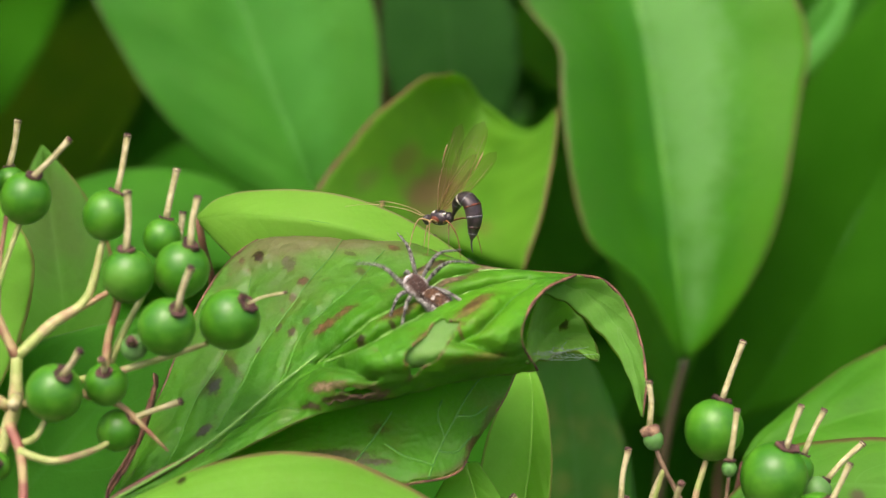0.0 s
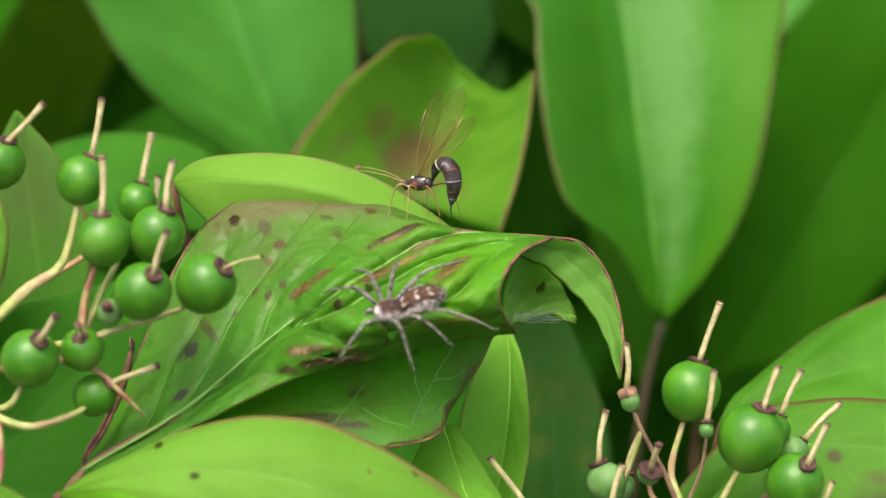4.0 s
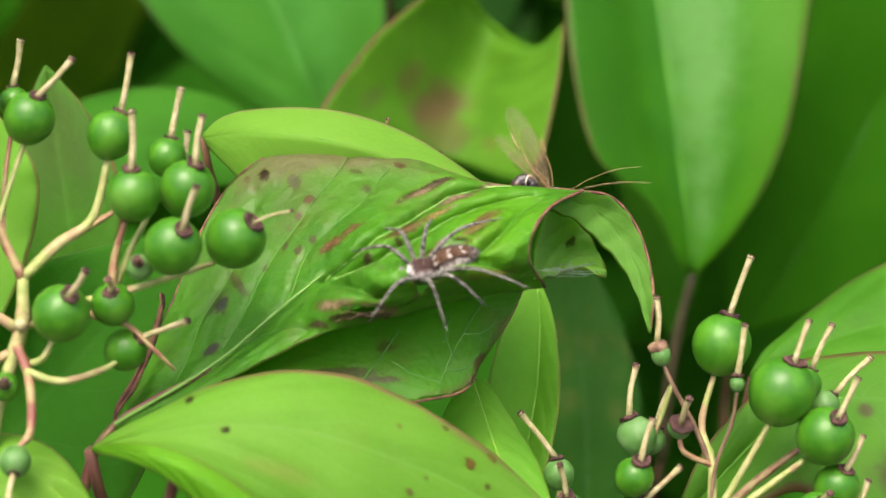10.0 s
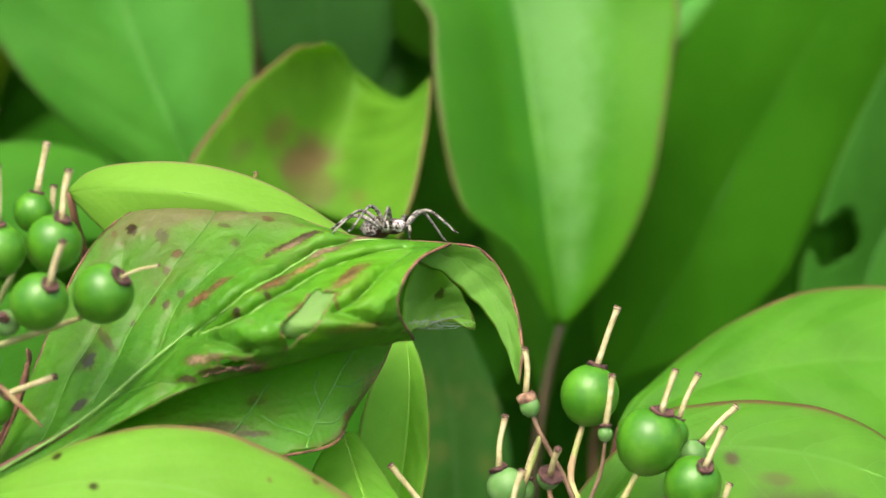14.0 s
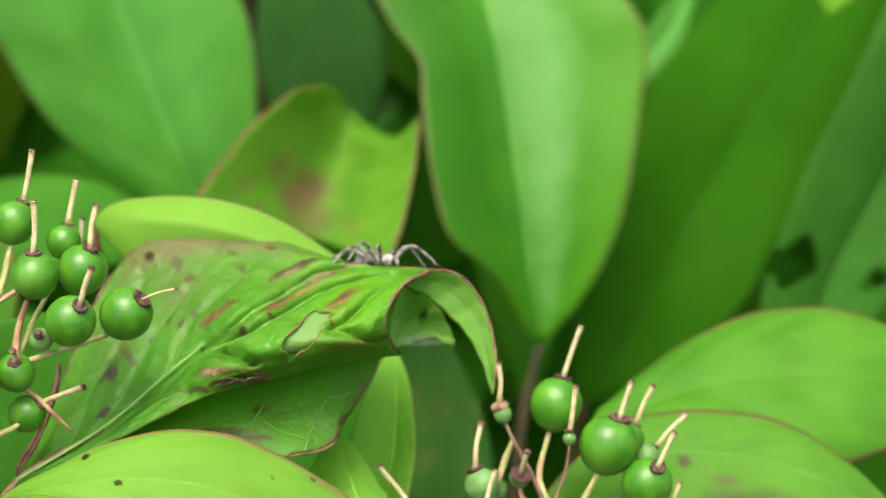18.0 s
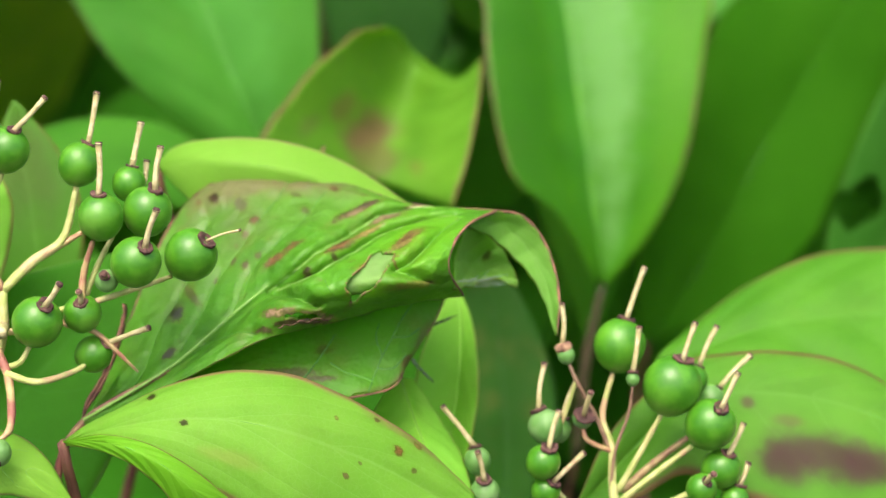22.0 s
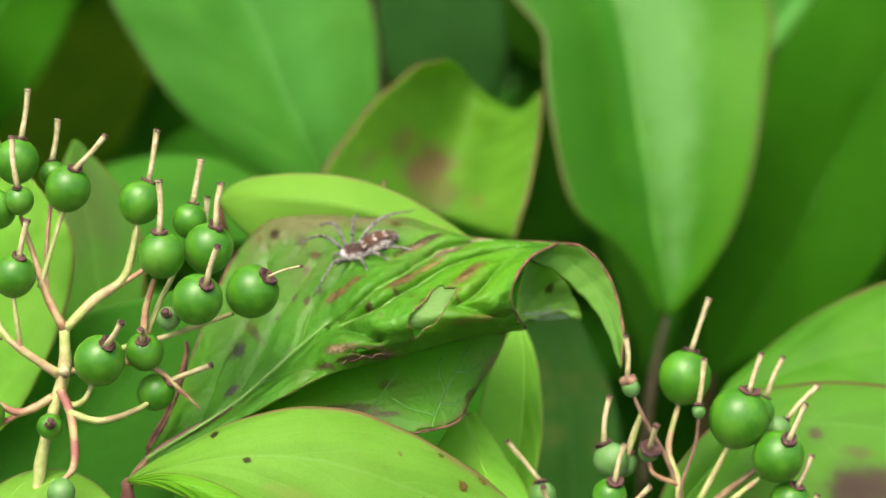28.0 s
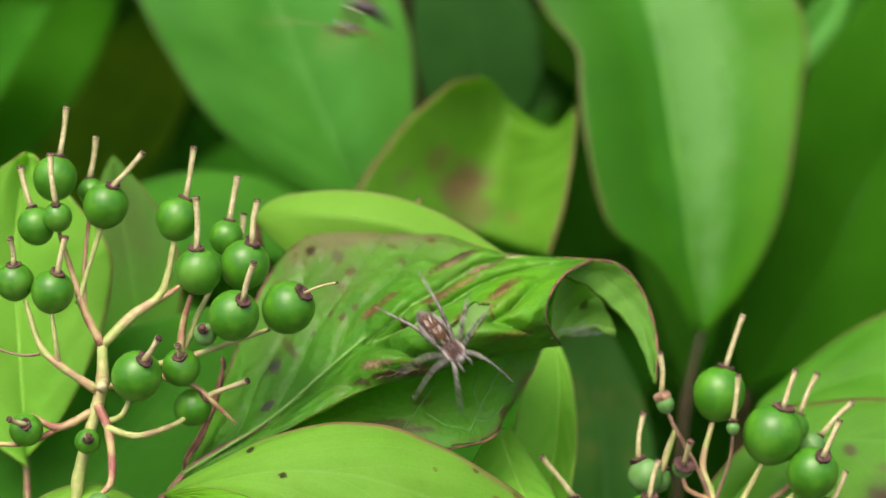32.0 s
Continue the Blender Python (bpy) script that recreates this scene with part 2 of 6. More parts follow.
PURPLE, RUST, TANNED = (0.11, 0.075, 0.05), (0.19, 0.1, 0.045), (0.3, 0.21, 0.13)
MAIN = leaf_material("curled_blade", (0.036, 0.185, 0.008), (0.08, 0.315, 0.015), (0.16, 0.4, 0.07), (0.1, 0.04, 0.03), 0.01, stain=0.45, veins=7, trans=0.26, rough=0.33, spec=0.37, lift=0.12,
                     slant=(0.55, 1.0), patchy=0.3, lines=0.18, netting=0.2, pucker=0.85, relief=0.0009, mesh=0.4, tints=[
                         (0.87, 0.4, 0.16, 0.42, (0.12, 0.4, 0.012), 0.65), (0.62, 0.48, 0.13, 0.13, (0.085, 0.3, 0.012), 0.5), (0.3, 0.75, 0.25, 0.25, (0.035, 0.19, 0.012), 0.3), (0.22, 0.3, 0.2, 0.25, (0.07, 0.26, 0.02), 0.3),
                         (0.5, 0.12, 0.4, 0.24, (0.12, 0.26, 0.04), 0.5), (0.52, 0.03, 0.2, 0.12, (0.2, 0.13, 0.09), 0.7), (0.44, 0.2, 0.08, 0.1, PURPLE, 0.25), (0.21, 0.24, 0.03, 0.04, (0.05, 0.05, 0.04), 0.55)],
                     blotch=[
                         scar(0.673, 0.250, 0.773, 0.095, 0.0215, (0.1, 0.055, 0.045), 1.0), scar(0.690, 0.235, 0.735, 0.165, 0.0130, TANNED, 0.9), scar(0.760, 0.250, 0.827, 0.155, 0.0300, TANNED, 1.0),
                         scar(0.845, 0.083, 0.885, 0.010, 0.0350, TANNED, 0.9), scar(0.613, 0.464, 0.693, 0.381, 0.0210, RUST, 1.0), scar(0.693, 0.381, 0.767, 0.286, 0.0150, OCHRE, 0.8),
                         scar(0.800, 0.452, 0.873, 0.333, 0.0380, OCHRE, 1.0), scar(0.812, 0.425, 0.862, 0.350, 0.0140, RUST, 0.8), scar(0.440, 0.417, 0.500, 0.410, 0.0160, RUST, 1.0), scar(0.500, 0.405, 0.555, 0.385, 0.0110, RUST, 0.8),
                         scar(0.640, 0.798, 0.687, 0.631, 0.0230, OCHRE, 1.0), scar(0.700, 0.583, 0.787, 0.524, 0.0220, RUST, 1.0), scar(0.775, 0.500, 0.795, 0.590, 0.0236, RUST, 1.0), scar(0.640, 0.883, 0.730, 0.745, 0.0221, TANNED, 0.9),
                         scar(0.315, 0.867, 0.370, 0.940, 0.0380, (0.09, 0.05, 0.042), 0.8), scar(0.380, 0.765, 0.475, 0.860, 0.0480, TANNED, 1.0), scar(0.455, 0.870, 0.545, 0.945, 0.0400, TANNED, 1.0),
                         scar(0.415, 0.900, 0.540, 0.985, 0.0200, (0.09, 0.05, 0.042), 0.9), scar(0.780, 0.800, 0.900, 0.790, 0.0500, OCHRE, 0.45), (0.305, 0.300, 0.0070, 0.0102, 0, DARK_BROWN, 0.9),
                         (0.540, 0.548, 0.0111, 0.0200, 0, DARK_BROWN, 0.95), (0.626, 0.490, 0.0100, 0.0150, 0, DARK_BROWN, 0.7), (0.405, 0.068, 0.0106, 0.0201, 0, DARK_BROWN, 0.9), (0.464, 0.225, 0.0149, 0.0121, 0, BROWN, 0.8),
                         (0.427, 0.260, 0.0103, 0.0166, 0, BROWN, 0.6), (0.386, 0.355, 0.0122, 0.0140, 0, PURPLE, 0.8), (0.365, 0.305, 0.0099, 0.0094, 0, PURPLE, 0.7), (0.453, 0.143, 0.0140, 0.0300, 0, PURPLE, 0.5),
                         (0.214, 0.262, 0.0112, 0.0319, 0, (0.05, 0.045, 0.05), 0.75), (0.161, 0.392, 0.0123, 0.0230, 0, (0.06, 0.045, 0.05), 0.8), (0.252, 0.255, 0.0065, 0.0621, 0, PURPLE, 0.5), (0.675, 0.070, 0.0111, 0.0132, 0, BROWN, 0.8),
                         (0.585, 0.135, 0.0130, 0.0119, 0, PURPLE, 0.5), (0.370, 0.040, 0.0064, 0.0133, 0, BROWN, 0.6), (0.600, 0.220, 0.0107, 0.0186, 0, PURPLE, 0.5), (0.430, 0.360, 0.0093, 0.0114, 0, PURPLE, 0.6)])
# Greens raised above curled_blade's, to offset the shade on the lower half.
LOBE = leaf_material("lobe_blade", (0.05, 0.235, 0.013), (0.095, 0.35, 0.024), (0.14, 0.34, 0.07), DARK_BROWN, 0.02, stain=0.3, veins=3, trans=0.34, patchy=0.3, lift=0.2, lines=0.15, rough=0.4, spec=0.34, netting=0.2, pucker=0.4, relief=0.0007, mesh=0.35,
                     tints=[(0.97, 0.8, 0.05, 0.4, (0.14, 0.07, 0.05), 0.6), (0.85, 0.97, 0.3, 0.06, (0.16, 0.08, 0.05), 0.7)],
                     blotch=[(0.36, 0.66, 0.09, 0.06, 0.3, (0.11, 0.06, 0.05), 0.6), (0.45, 0.76, 0.05, 0.03, 0.3, (0.14, 0.09, 0.07), 0.8), (0.5, 0.45, 0.03, 0.05, 0, (0.1, 0.06, 0.03), 0.6), (0.88, 0.86, 0.05, 0.07, 0, BROWN, 0.8)])
PALE = leaf_material("underside", (0.13, 0.36, 0.05), (0.18, 0.42, 0.075), (0.25, 0.46, 0.13), DARK_BROWN, 0.03, veins=3, trans=0.4, lift=0.3, netting=0.2, lines=0.35, patchy=0.08)
HOLLOW = leaf_material("roll_hollow", (0.2, 0.42, 0.11), (0.26, 0.48, 0.15), (0.3, 0.46, 0.2), DARK_BROWN, 0.03, veins=3, trans=0.4, lift=0.3, netting=0.2, lines=0.35, patchy=0.08)
YOUNG = leaf_material("young_blade", (0.17, 0.42, 0.04), (0.22, 0.48, 0.06), (0.26, 0.52, 0.1), (0.4, 0.26, 0.17), 0.05, veins=6, trans=0.35, spots=1.0, lines=0.18, lift=0.25, netting=0.12)
FORE = leaf_material("fore_blade", (0.155, 0.41, 0.038), (0.21, 0.48, 0.06), (0.36, 0.6, 0.18), (0.42, 0.2, 0.14), 0.06, lines=0.22, veins=4, pucker=0.25, lift=0.3, trans=0.45, slant=(0.75, 1.2), patchy=0.14, netting=0.15,
                     tints=[(0.4, 0.75, 0.08, 0.06, (0.33, 0.36, 0.09), 0.5), (0.84, 0.04, 0.14, 0.08, (0.38, 0.24, 0.13), 0.55), (0.6, 0.02, 0.2, 0.04, (0.4, 0.28, 0.15), 0.4)],
                     blotch=[(0.244, 0.15, 0.0066, 0.06, 0, DARK_BROWN, 1.0), (0.3, 0.54, 0.008, 0.028, 0, DARK_BROWN, 1.0), (0.8, 0.28, 0.0113, 0.0434, 0, (0.26, 0.11, 0.04), 0.9), (0.669, 0.65, 0.0077, 0.0195, 0, BROWN, 0.9),
                             (0.845, 0.09, 0.01, 0.04, 0, (0.28, 0.15, 0.06), 0.8), (0.712, 0.54, 0.006, 0.012, 0, BROWN, 0.7), (0.744, 0.08, 0.0078, 0.0236, 0, BROWN, 0.7), (0.631, 0.26, 0.0053, 0.0206, 0, (0.3, 0.2, 0.06), 0.7),
                             (0.844, 0.39, 0.007, 0.025, 0, BROWN, 0.6)])
MIDGREEN = leaf_material("mid_blade", (0.022, 0.13, 0.009), (0.036, 0.18, 0.016), (0.06, 0.22, 0.03), (0.05, 0.16, 0.02), 0.015, veins=6, trans=0.25, spec=0.15, rough=0.6)
BRIGHT = leaf_material("bright_blade", (0.2, 0.54, 0.055), (0.27, 0.62, 0.08), (0.34, 0.64, 0.15), (0.3, 0.2, 0.1), 0.025, veins=5, trans=0.4, patchy=0.06, netting=0.12, pucker=0.15, lines=0.14, lift=0.2)
FRESH = leaf_material("fresh_blade", (0.11, 0.36, 0.014), (0.16, 0.46, 0.022), (0.3, 0.55, 0.13), (0.2, 0.07, 0.06), 0.07, veins=6, trans=0.35, pucker=0.2, lines=0.2)
ROUND = leaf_material("rounded_blade", (0.052, 0.225, 0.013), (0.088, 0.31, 0.022), (0.16, 0.42, 0.07), (0.26, 0.12, 0.08), 0.05, veins=6, trans=0.32, pucker=0.2, lines=0.2, patchy=0.08)
HIND = leaf_material("tinted_blade", (0.07, 0.23, 0.014), (0.115, 0.32, 0.02), (0.11, 0.24, 0.03), (0.17, 0.06, 0.05), 0.03, veins=6, trans=0.3, lines=0.0, patchy=0.1,
                     tints=[(0.5, 0.85, 0.5, 0.2, (0.13, 0.36, 0.025), 0.7), (0.25, 0.42, 0.16, 0.13, (0.17, 0.085, 0.055), 0.85), (0.33, 0.25, 0.1, 0.07, (0.15, 0.09, 0.04), 0.6), (0.12, 0.5, 0.12, 0.12, (0.16, 0.1, 0.05), 0.6),
                            (0.13, 0.69, 0.06, 0.05, (0.17, 0.13, 0.04), 0.5), (0.18, 0.16, 0.08, 0.05, (0.12, 0.12, 0.04), 0.5)])
# Sheen painted into the blade: pale right of the midrib, dark left half.
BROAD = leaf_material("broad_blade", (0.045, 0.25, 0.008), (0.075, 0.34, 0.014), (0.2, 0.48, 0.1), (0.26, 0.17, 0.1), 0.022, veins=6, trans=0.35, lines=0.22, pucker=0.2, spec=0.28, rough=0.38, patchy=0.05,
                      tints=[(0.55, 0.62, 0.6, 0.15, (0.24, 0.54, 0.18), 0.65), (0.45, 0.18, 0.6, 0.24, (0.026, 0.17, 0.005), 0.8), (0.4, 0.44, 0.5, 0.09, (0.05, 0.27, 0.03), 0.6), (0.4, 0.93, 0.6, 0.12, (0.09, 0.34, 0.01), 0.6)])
# Soft gloss painted in: lighter past the midrib, darker along the left margin.
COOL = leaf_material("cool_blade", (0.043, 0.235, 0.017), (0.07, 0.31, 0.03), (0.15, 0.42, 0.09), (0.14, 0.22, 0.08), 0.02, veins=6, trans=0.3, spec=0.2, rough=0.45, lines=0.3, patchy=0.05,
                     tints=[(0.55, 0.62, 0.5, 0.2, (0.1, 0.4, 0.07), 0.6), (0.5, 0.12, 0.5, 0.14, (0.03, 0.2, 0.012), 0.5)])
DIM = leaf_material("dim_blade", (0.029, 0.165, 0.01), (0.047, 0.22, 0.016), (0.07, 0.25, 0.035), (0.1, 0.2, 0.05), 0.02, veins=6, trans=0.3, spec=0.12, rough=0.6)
# Shade deep in the shrub is put into this dark green.
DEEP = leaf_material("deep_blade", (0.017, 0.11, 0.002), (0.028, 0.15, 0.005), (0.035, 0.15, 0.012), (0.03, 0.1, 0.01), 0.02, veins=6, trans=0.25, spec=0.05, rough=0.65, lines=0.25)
# Near-black green: the shade below the curl is put into the colour.
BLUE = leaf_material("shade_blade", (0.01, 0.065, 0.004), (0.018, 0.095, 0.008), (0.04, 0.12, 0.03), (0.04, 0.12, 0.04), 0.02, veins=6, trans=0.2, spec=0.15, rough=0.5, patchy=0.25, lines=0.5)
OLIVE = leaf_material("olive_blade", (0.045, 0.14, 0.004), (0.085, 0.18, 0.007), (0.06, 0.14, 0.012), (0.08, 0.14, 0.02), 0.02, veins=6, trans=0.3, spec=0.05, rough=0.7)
# Dark blade colour carries the shade this leaf hangs in.
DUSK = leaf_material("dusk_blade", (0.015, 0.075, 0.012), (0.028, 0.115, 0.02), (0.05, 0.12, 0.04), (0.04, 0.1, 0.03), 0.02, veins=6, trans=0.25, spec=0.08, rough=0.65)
REDRIM = leaf_material("rimmed_blade", (0.07, 0.25, 0.02), (0.105, 0.32, 0.03), (0.18, 0.42, 0.09), (0.18, 0.055, 0.05), 0.09, veins=6, trans=0.3, lines=0.22, patchy=0.1,
                       tints=[(0.600, 0.735, 0.170, 0.105, (0.075, 0.034, 0.038), 0.9), (0.490, 0.800, 0.090, 0.085, (0.075, 0.034, 0.038), 0.9), (0.719, 0.775, 0.130, 0.115, (0.075, 0.034, 0.038), 0.9), (0.52, 0.62, 0.05, 0.03, (0.13, 0.08, 0.05), 0.6), (0.425, 0.55, 0.02, 0.035, (0.1, 0.045, 0.045), 0.85)])
DULLRIM = leaf_material("dull_rimmed_blade", (0.055, 0.2, 0.016), (0.08, 0.26, 0.024), (0.14, 0.32, 0.06), (0.2, 0.08, 0.05), 0.05, veins=6, trans=0.3, lines=0.3,
                        tints=[(0.7, 0.5, 0.35, 0.5, (0.08, 0.12, 0.03), 0.6)])
VEIN = plain_material("midrib", (0.17, 0.38, 0.06), (0.23, 0.44, 0.11), 600)
VEIN_DULL = plain_material("side_vein", (0.075, 0.27, 0.022), (0.12, 0.34, 0.045), 500)
VEIN_LOBE = plain_material("lobe_vein", (0.085, 0.29, 0.03), (0.13, 0.35, 0.06), 500)
VEIN_RED = plain_material("petiole", (0.2, 0.09, 0.07), (0.27, 0.21, 0.09), 300, third=(0.17, 0.055, 0.05))
RIB_SOFT = plain_material("soft_midrib", (0.1, 0.34, 0.02), (0.14, 0.4, 0.04), 300)
STALK_DIM = plain_material("dim_stalk", (0.05, 0.045, 0.02), (0.07, 0.055, 0.028), 200)
RIB_PALE = plain_material("pale_midrib", (0.2, 0.47, 0.04), (0.26, 0.54, 0.07), 300)
RIB_OLIVE = plain_material("olive_midrib", (0.06, 0.13, 0.015), (0.09, 0.17, 0.022), 300)
RIB_DARK = plain_material("dim_midrib", (0.03, 0.13, 0.02), (0.05, 0.17, 0.03), 300)
STALK = plain_material("stalk", (0.28, 0.36, 0.1), (0.42, 0.45, 0.18), 700, third=(0.38, 0.28, 0.15), bump=0.7)
STALK_RED = plain_material("stalk_red", (0.32, 0.17, 0.1), (0.4, 0.33, 0.15), 600, third=(0.26, 0.1, 0.075), bump=0.6)
STALK_BROWN = plain_material("stalk_brown", (0.15, 0.09, 0.06), (0.24, 0.17, 0.1), 500)
BERRY = plain_material("berry_skin", (0.03, 0.16, 0.007), (0.062, 0.235, 0.013), 420, rough=0.36, spec=0.42, bump=0.3, dist=0.0002, sss=0.1, third=(0.08, 0.25, 0.025))
BERRY_DULL = plain_material("berry_dull", (0.07, 0.2, 0.04), (0.13, 0.28, 0.09), 400, rough=0.5, bump=0.2, sss=0.2)
CALYX_TAN = plain_material("withered_calyx", (0.1, 0.05, 0.035), (0.36, 0.24, 0.14), 900, rough=0.85, bump=0.9)
CALYX = plain_material("calyx", (0.035, 0.016, 0.014), (0.12, 0.06, 0.048), 900, rough=0.8, bump=0.8)
STYLE_DULL = plain_material("dull_style", (0.2, 0.19, 0.05), (0.3, 0.27, 0.09), 900, third=(0.2, 0.12, 0.06))
STYLE = plain_material("style", (0.34, 0.32, 0.14), (0.5, 0.47, 0.26), 900, third=(0.27, 0.17, 0.1), bump=0.9)
TWIG = plain_material("twig_bark", (0.12, 0.05, 0.04), (0.2, 0.1, 0.06), 200, rough=0.7)
SOIL = plain_material("soil", (0.02, 0.016, 0.01), (0.05, 0.035, 0.02), 14, rough=0.95, bump=0.8, dist=0.02)
# Leaf greens darkened: part of the shrub's inner shade is in the colour.
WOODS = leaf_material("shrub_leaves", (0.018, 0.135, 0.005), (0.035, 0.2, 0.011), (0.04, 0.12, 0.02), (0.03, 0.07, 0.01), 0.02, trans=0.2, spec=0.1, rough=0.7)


# ---- mesh helpers ----
def part(name, bm, material, parent=None, label=""):
    me = bpy.data.meshes.new(name)
    bm.to_mesh(me)
    bm.free()
    for p in me.polygons:
        p.use_smooth = True
    me.materials.append(material)
    ob = new(name, me)
    if parent is not None:
        ob.parent = parent
    if label:
        tagged(ob, label)
    return ob


def thing(name, base, label, category, group="", kind=""):
    ob = new(name)
    ob.empty_display_size = 0.005
    ob.location = V(base)
    return tagged(ob, label, category, group, kind)


def spline(pts, n):
    """n + 1 points along a smooth curve through pts."""
    p = [Vector(q) for q in pts]
    if len(p) == 2:
        return [p[0].lerp(p[1], i / n) for i in range(n + 1)]
    p = [2 * p[0] - p[1]] + p + [2 * p[-1] - p[-2]]
    out, k = [], len(p) - 3
    for i in range(n + 1):
        x = i / n * k
        j = min(int(x), k - 1)
        t = x - j
        a, b, c, d = p[j:j + 4]
        out.append(0.5 * (2 * b + (c - a) * t + (2 * a - 5 * b + 4 * c - d) * t * t + (3 * b - a - 3 * c + d) * t ** 3))
    return out


def tube(pts, radii, base, n=14, seg=8, knots=()):
    """A bent rod through points of the plant frame; radii in mm at its points."""
    bm = bmesh.new()
    line = spline(pts, n)
    rad = [v.x for v in spline([(r, 0, 0) for r in radii], n)]
    up, rings = Vector((0.3, -1, 0.2)).normalized(), []
    for i, c in enumerate(line):
        t = (line[min(i + 1, n)] - line[max(i - 1, 0)]).normalized()
        x = t.cross(up).normalized()
        y = x.cross(t)
        r = rad[i] * (1 + 0.07 * math.sin(i * 2.3 + c.x))
        rings.append([bm.verts.new(V(c + (x * math.cos(k * math.tau / seg) + y * math.sin(k * math.tau / seg)) * r) - V(base)) for k in range(seg)])
    for a, b in zip(rings, rings[1:]):
        for k in range(seg):
            bm.faces.new((a[k], a[(k + 1) % seg], b[(k + 1) % seg], b[k]))
    bm.faces.new(rings[0][::-1])
    bm.faces.new(rings[-1])
    return bm


def sheet(grid, base, thick=0.22, skip=None):
    """A thin leaf blade from a grid of plant points [along][across], closed all round, with leaf coordinates as its UV map."""
    bm = bmesh.new()
    uvl = bm.loops.layers.uv.new("UVMap")
    n, m = len(grid), len(grid[0])
    g = np.array([[tuple(p) for p in row] for row in grid])
    du, dv = np.gradient(g, axis=0), np.gradient(g, axis=1)
    nor = np.cross(du, dv)
    nor /= np.maximum(np.linalg.norm(nor, axis=2, keepdims=True), 1e-9)
    b0 = V(base)
    keep = {(i, j) for i in range(n - 1) for j in range(m - 1) if not (skip and skip((i + 0.5) / (n - 1), (j + 0.5) / (m - 1)))}
    lay = []
    for k in (0.5, -0.5):
        lay.append([[bm.verts.new(V(g[i, j] + nor[i, j] * thick * k) - b0) for j in range(m)] for i in range(n)])
    ij = {}
    for L in lay:
        for i in range(n):
            for j in range(m):
                ij[L[i][j]] = (i / (n - 1), j / (m - 1))

    def face(vs):
        f = bm.faces.new(vs)
        for loop in f.loops:
            loop[uvl].uv = ij[loop.vert]
    for i, j in keep:
        t, b = lay
        face((t[i][j], t[i + 1][j], t[i + 1][j + 1], t[i][j + 1]))
        face((b[i][j + 1], b[i + 1][j + 1], b[i + 1][j], b[i][j]))
        for (p, q, o) in (((i, j), (i, j + 1), (i - 1, j)), ((i + 1, j + 1), (i + 1, j), (i + 1, j)),
                          ((i + 1, j), (i, j), (i, j - 1)), ((i, j + 1), (i + 1, j + 1), (i, j + 1))):
            if o not in keep:
                face((t[p[0]][p[1]], t[q[0]][q[1]], b[q[0]][q[1]], b[p[0]][p[1]]))
    loose = [v for v in bm.verts if not v.link_faces]
    for v in loose:
        bm.verts.remove(v)
    return bm


def blade_grid(mid, width, n0, n1, fold=12, cup=0.0, wave=0.0, lean=(1, 1), n=34, m=16, veins=6.0, quilt=0.35, a=0.62, b=0.85, seed=0):
    """A leaf's grid: midrib through mid, half width in mm, facing n0 at its base and n1 at its tip."""
    line = spline(mid, n)
    rnd = random.Random(seed)
    f1, f2 = rnd.uniform(0, 6), rnd.uniform(0, 6)
    peak = (a / (a + b)) ** a * (b / (a + b)) ** b
    grid = []
    for i, c in enumerate(line):
        s = i / n
        t = (line[min(i + 1, n)] - line[max(i - 1, 0)]).normalized()
        nn = Vector(n0).lerp(Vector(n1), s)
        nn = (nn - t * nn.dot(t)).normalized()
        x = t.cross(nn)
        w = width * max(0.012, (s ** a * (1 - s) ** b / peak) * (1 - 0.25 * s ** 6))
        row = []
        for j in range(m + 1):
            u = 2 * j / m - 1
            au = abs(u)
            ww = w * (lean[0] if u < 0 else lean[1])
            ph = ((s - 0.3 * au ** 1.5) * veins) % 1.0
            lift = math.sin(math.pi * ph) * quilt * min(1, au * 3) * (1 - au ** 4)
            lift += wave * au * au * math.sin(s * 11 + f1 + (2 if u > 0 else 0)) + wave * 0.5 * math.sin(s * 5 + f2) * au
            lift += ww * au * math.tan(radians(fold)) - cup * width * u * u * (w / width)
            row.append(c + x * (u * ww * math.cos(radians(fold))) + nn * lift)
        grid.append(row)
    return grid


def blend(grid, s, v):
    """The point of a grid at s along and v across."""
    x, y = min(0.9999, max(0, s)) * (len(grid) - 1), min(0.9999, max(0, v)) * (len(grid[0]) - 1)
    i, j = int(x), int(y)
    return grid[i][j].lerp(grid[i + 1][j], x - i).lerp(grid[i][j + 1].lerp(grid[i + 1][j + 1], x - i), y - j)


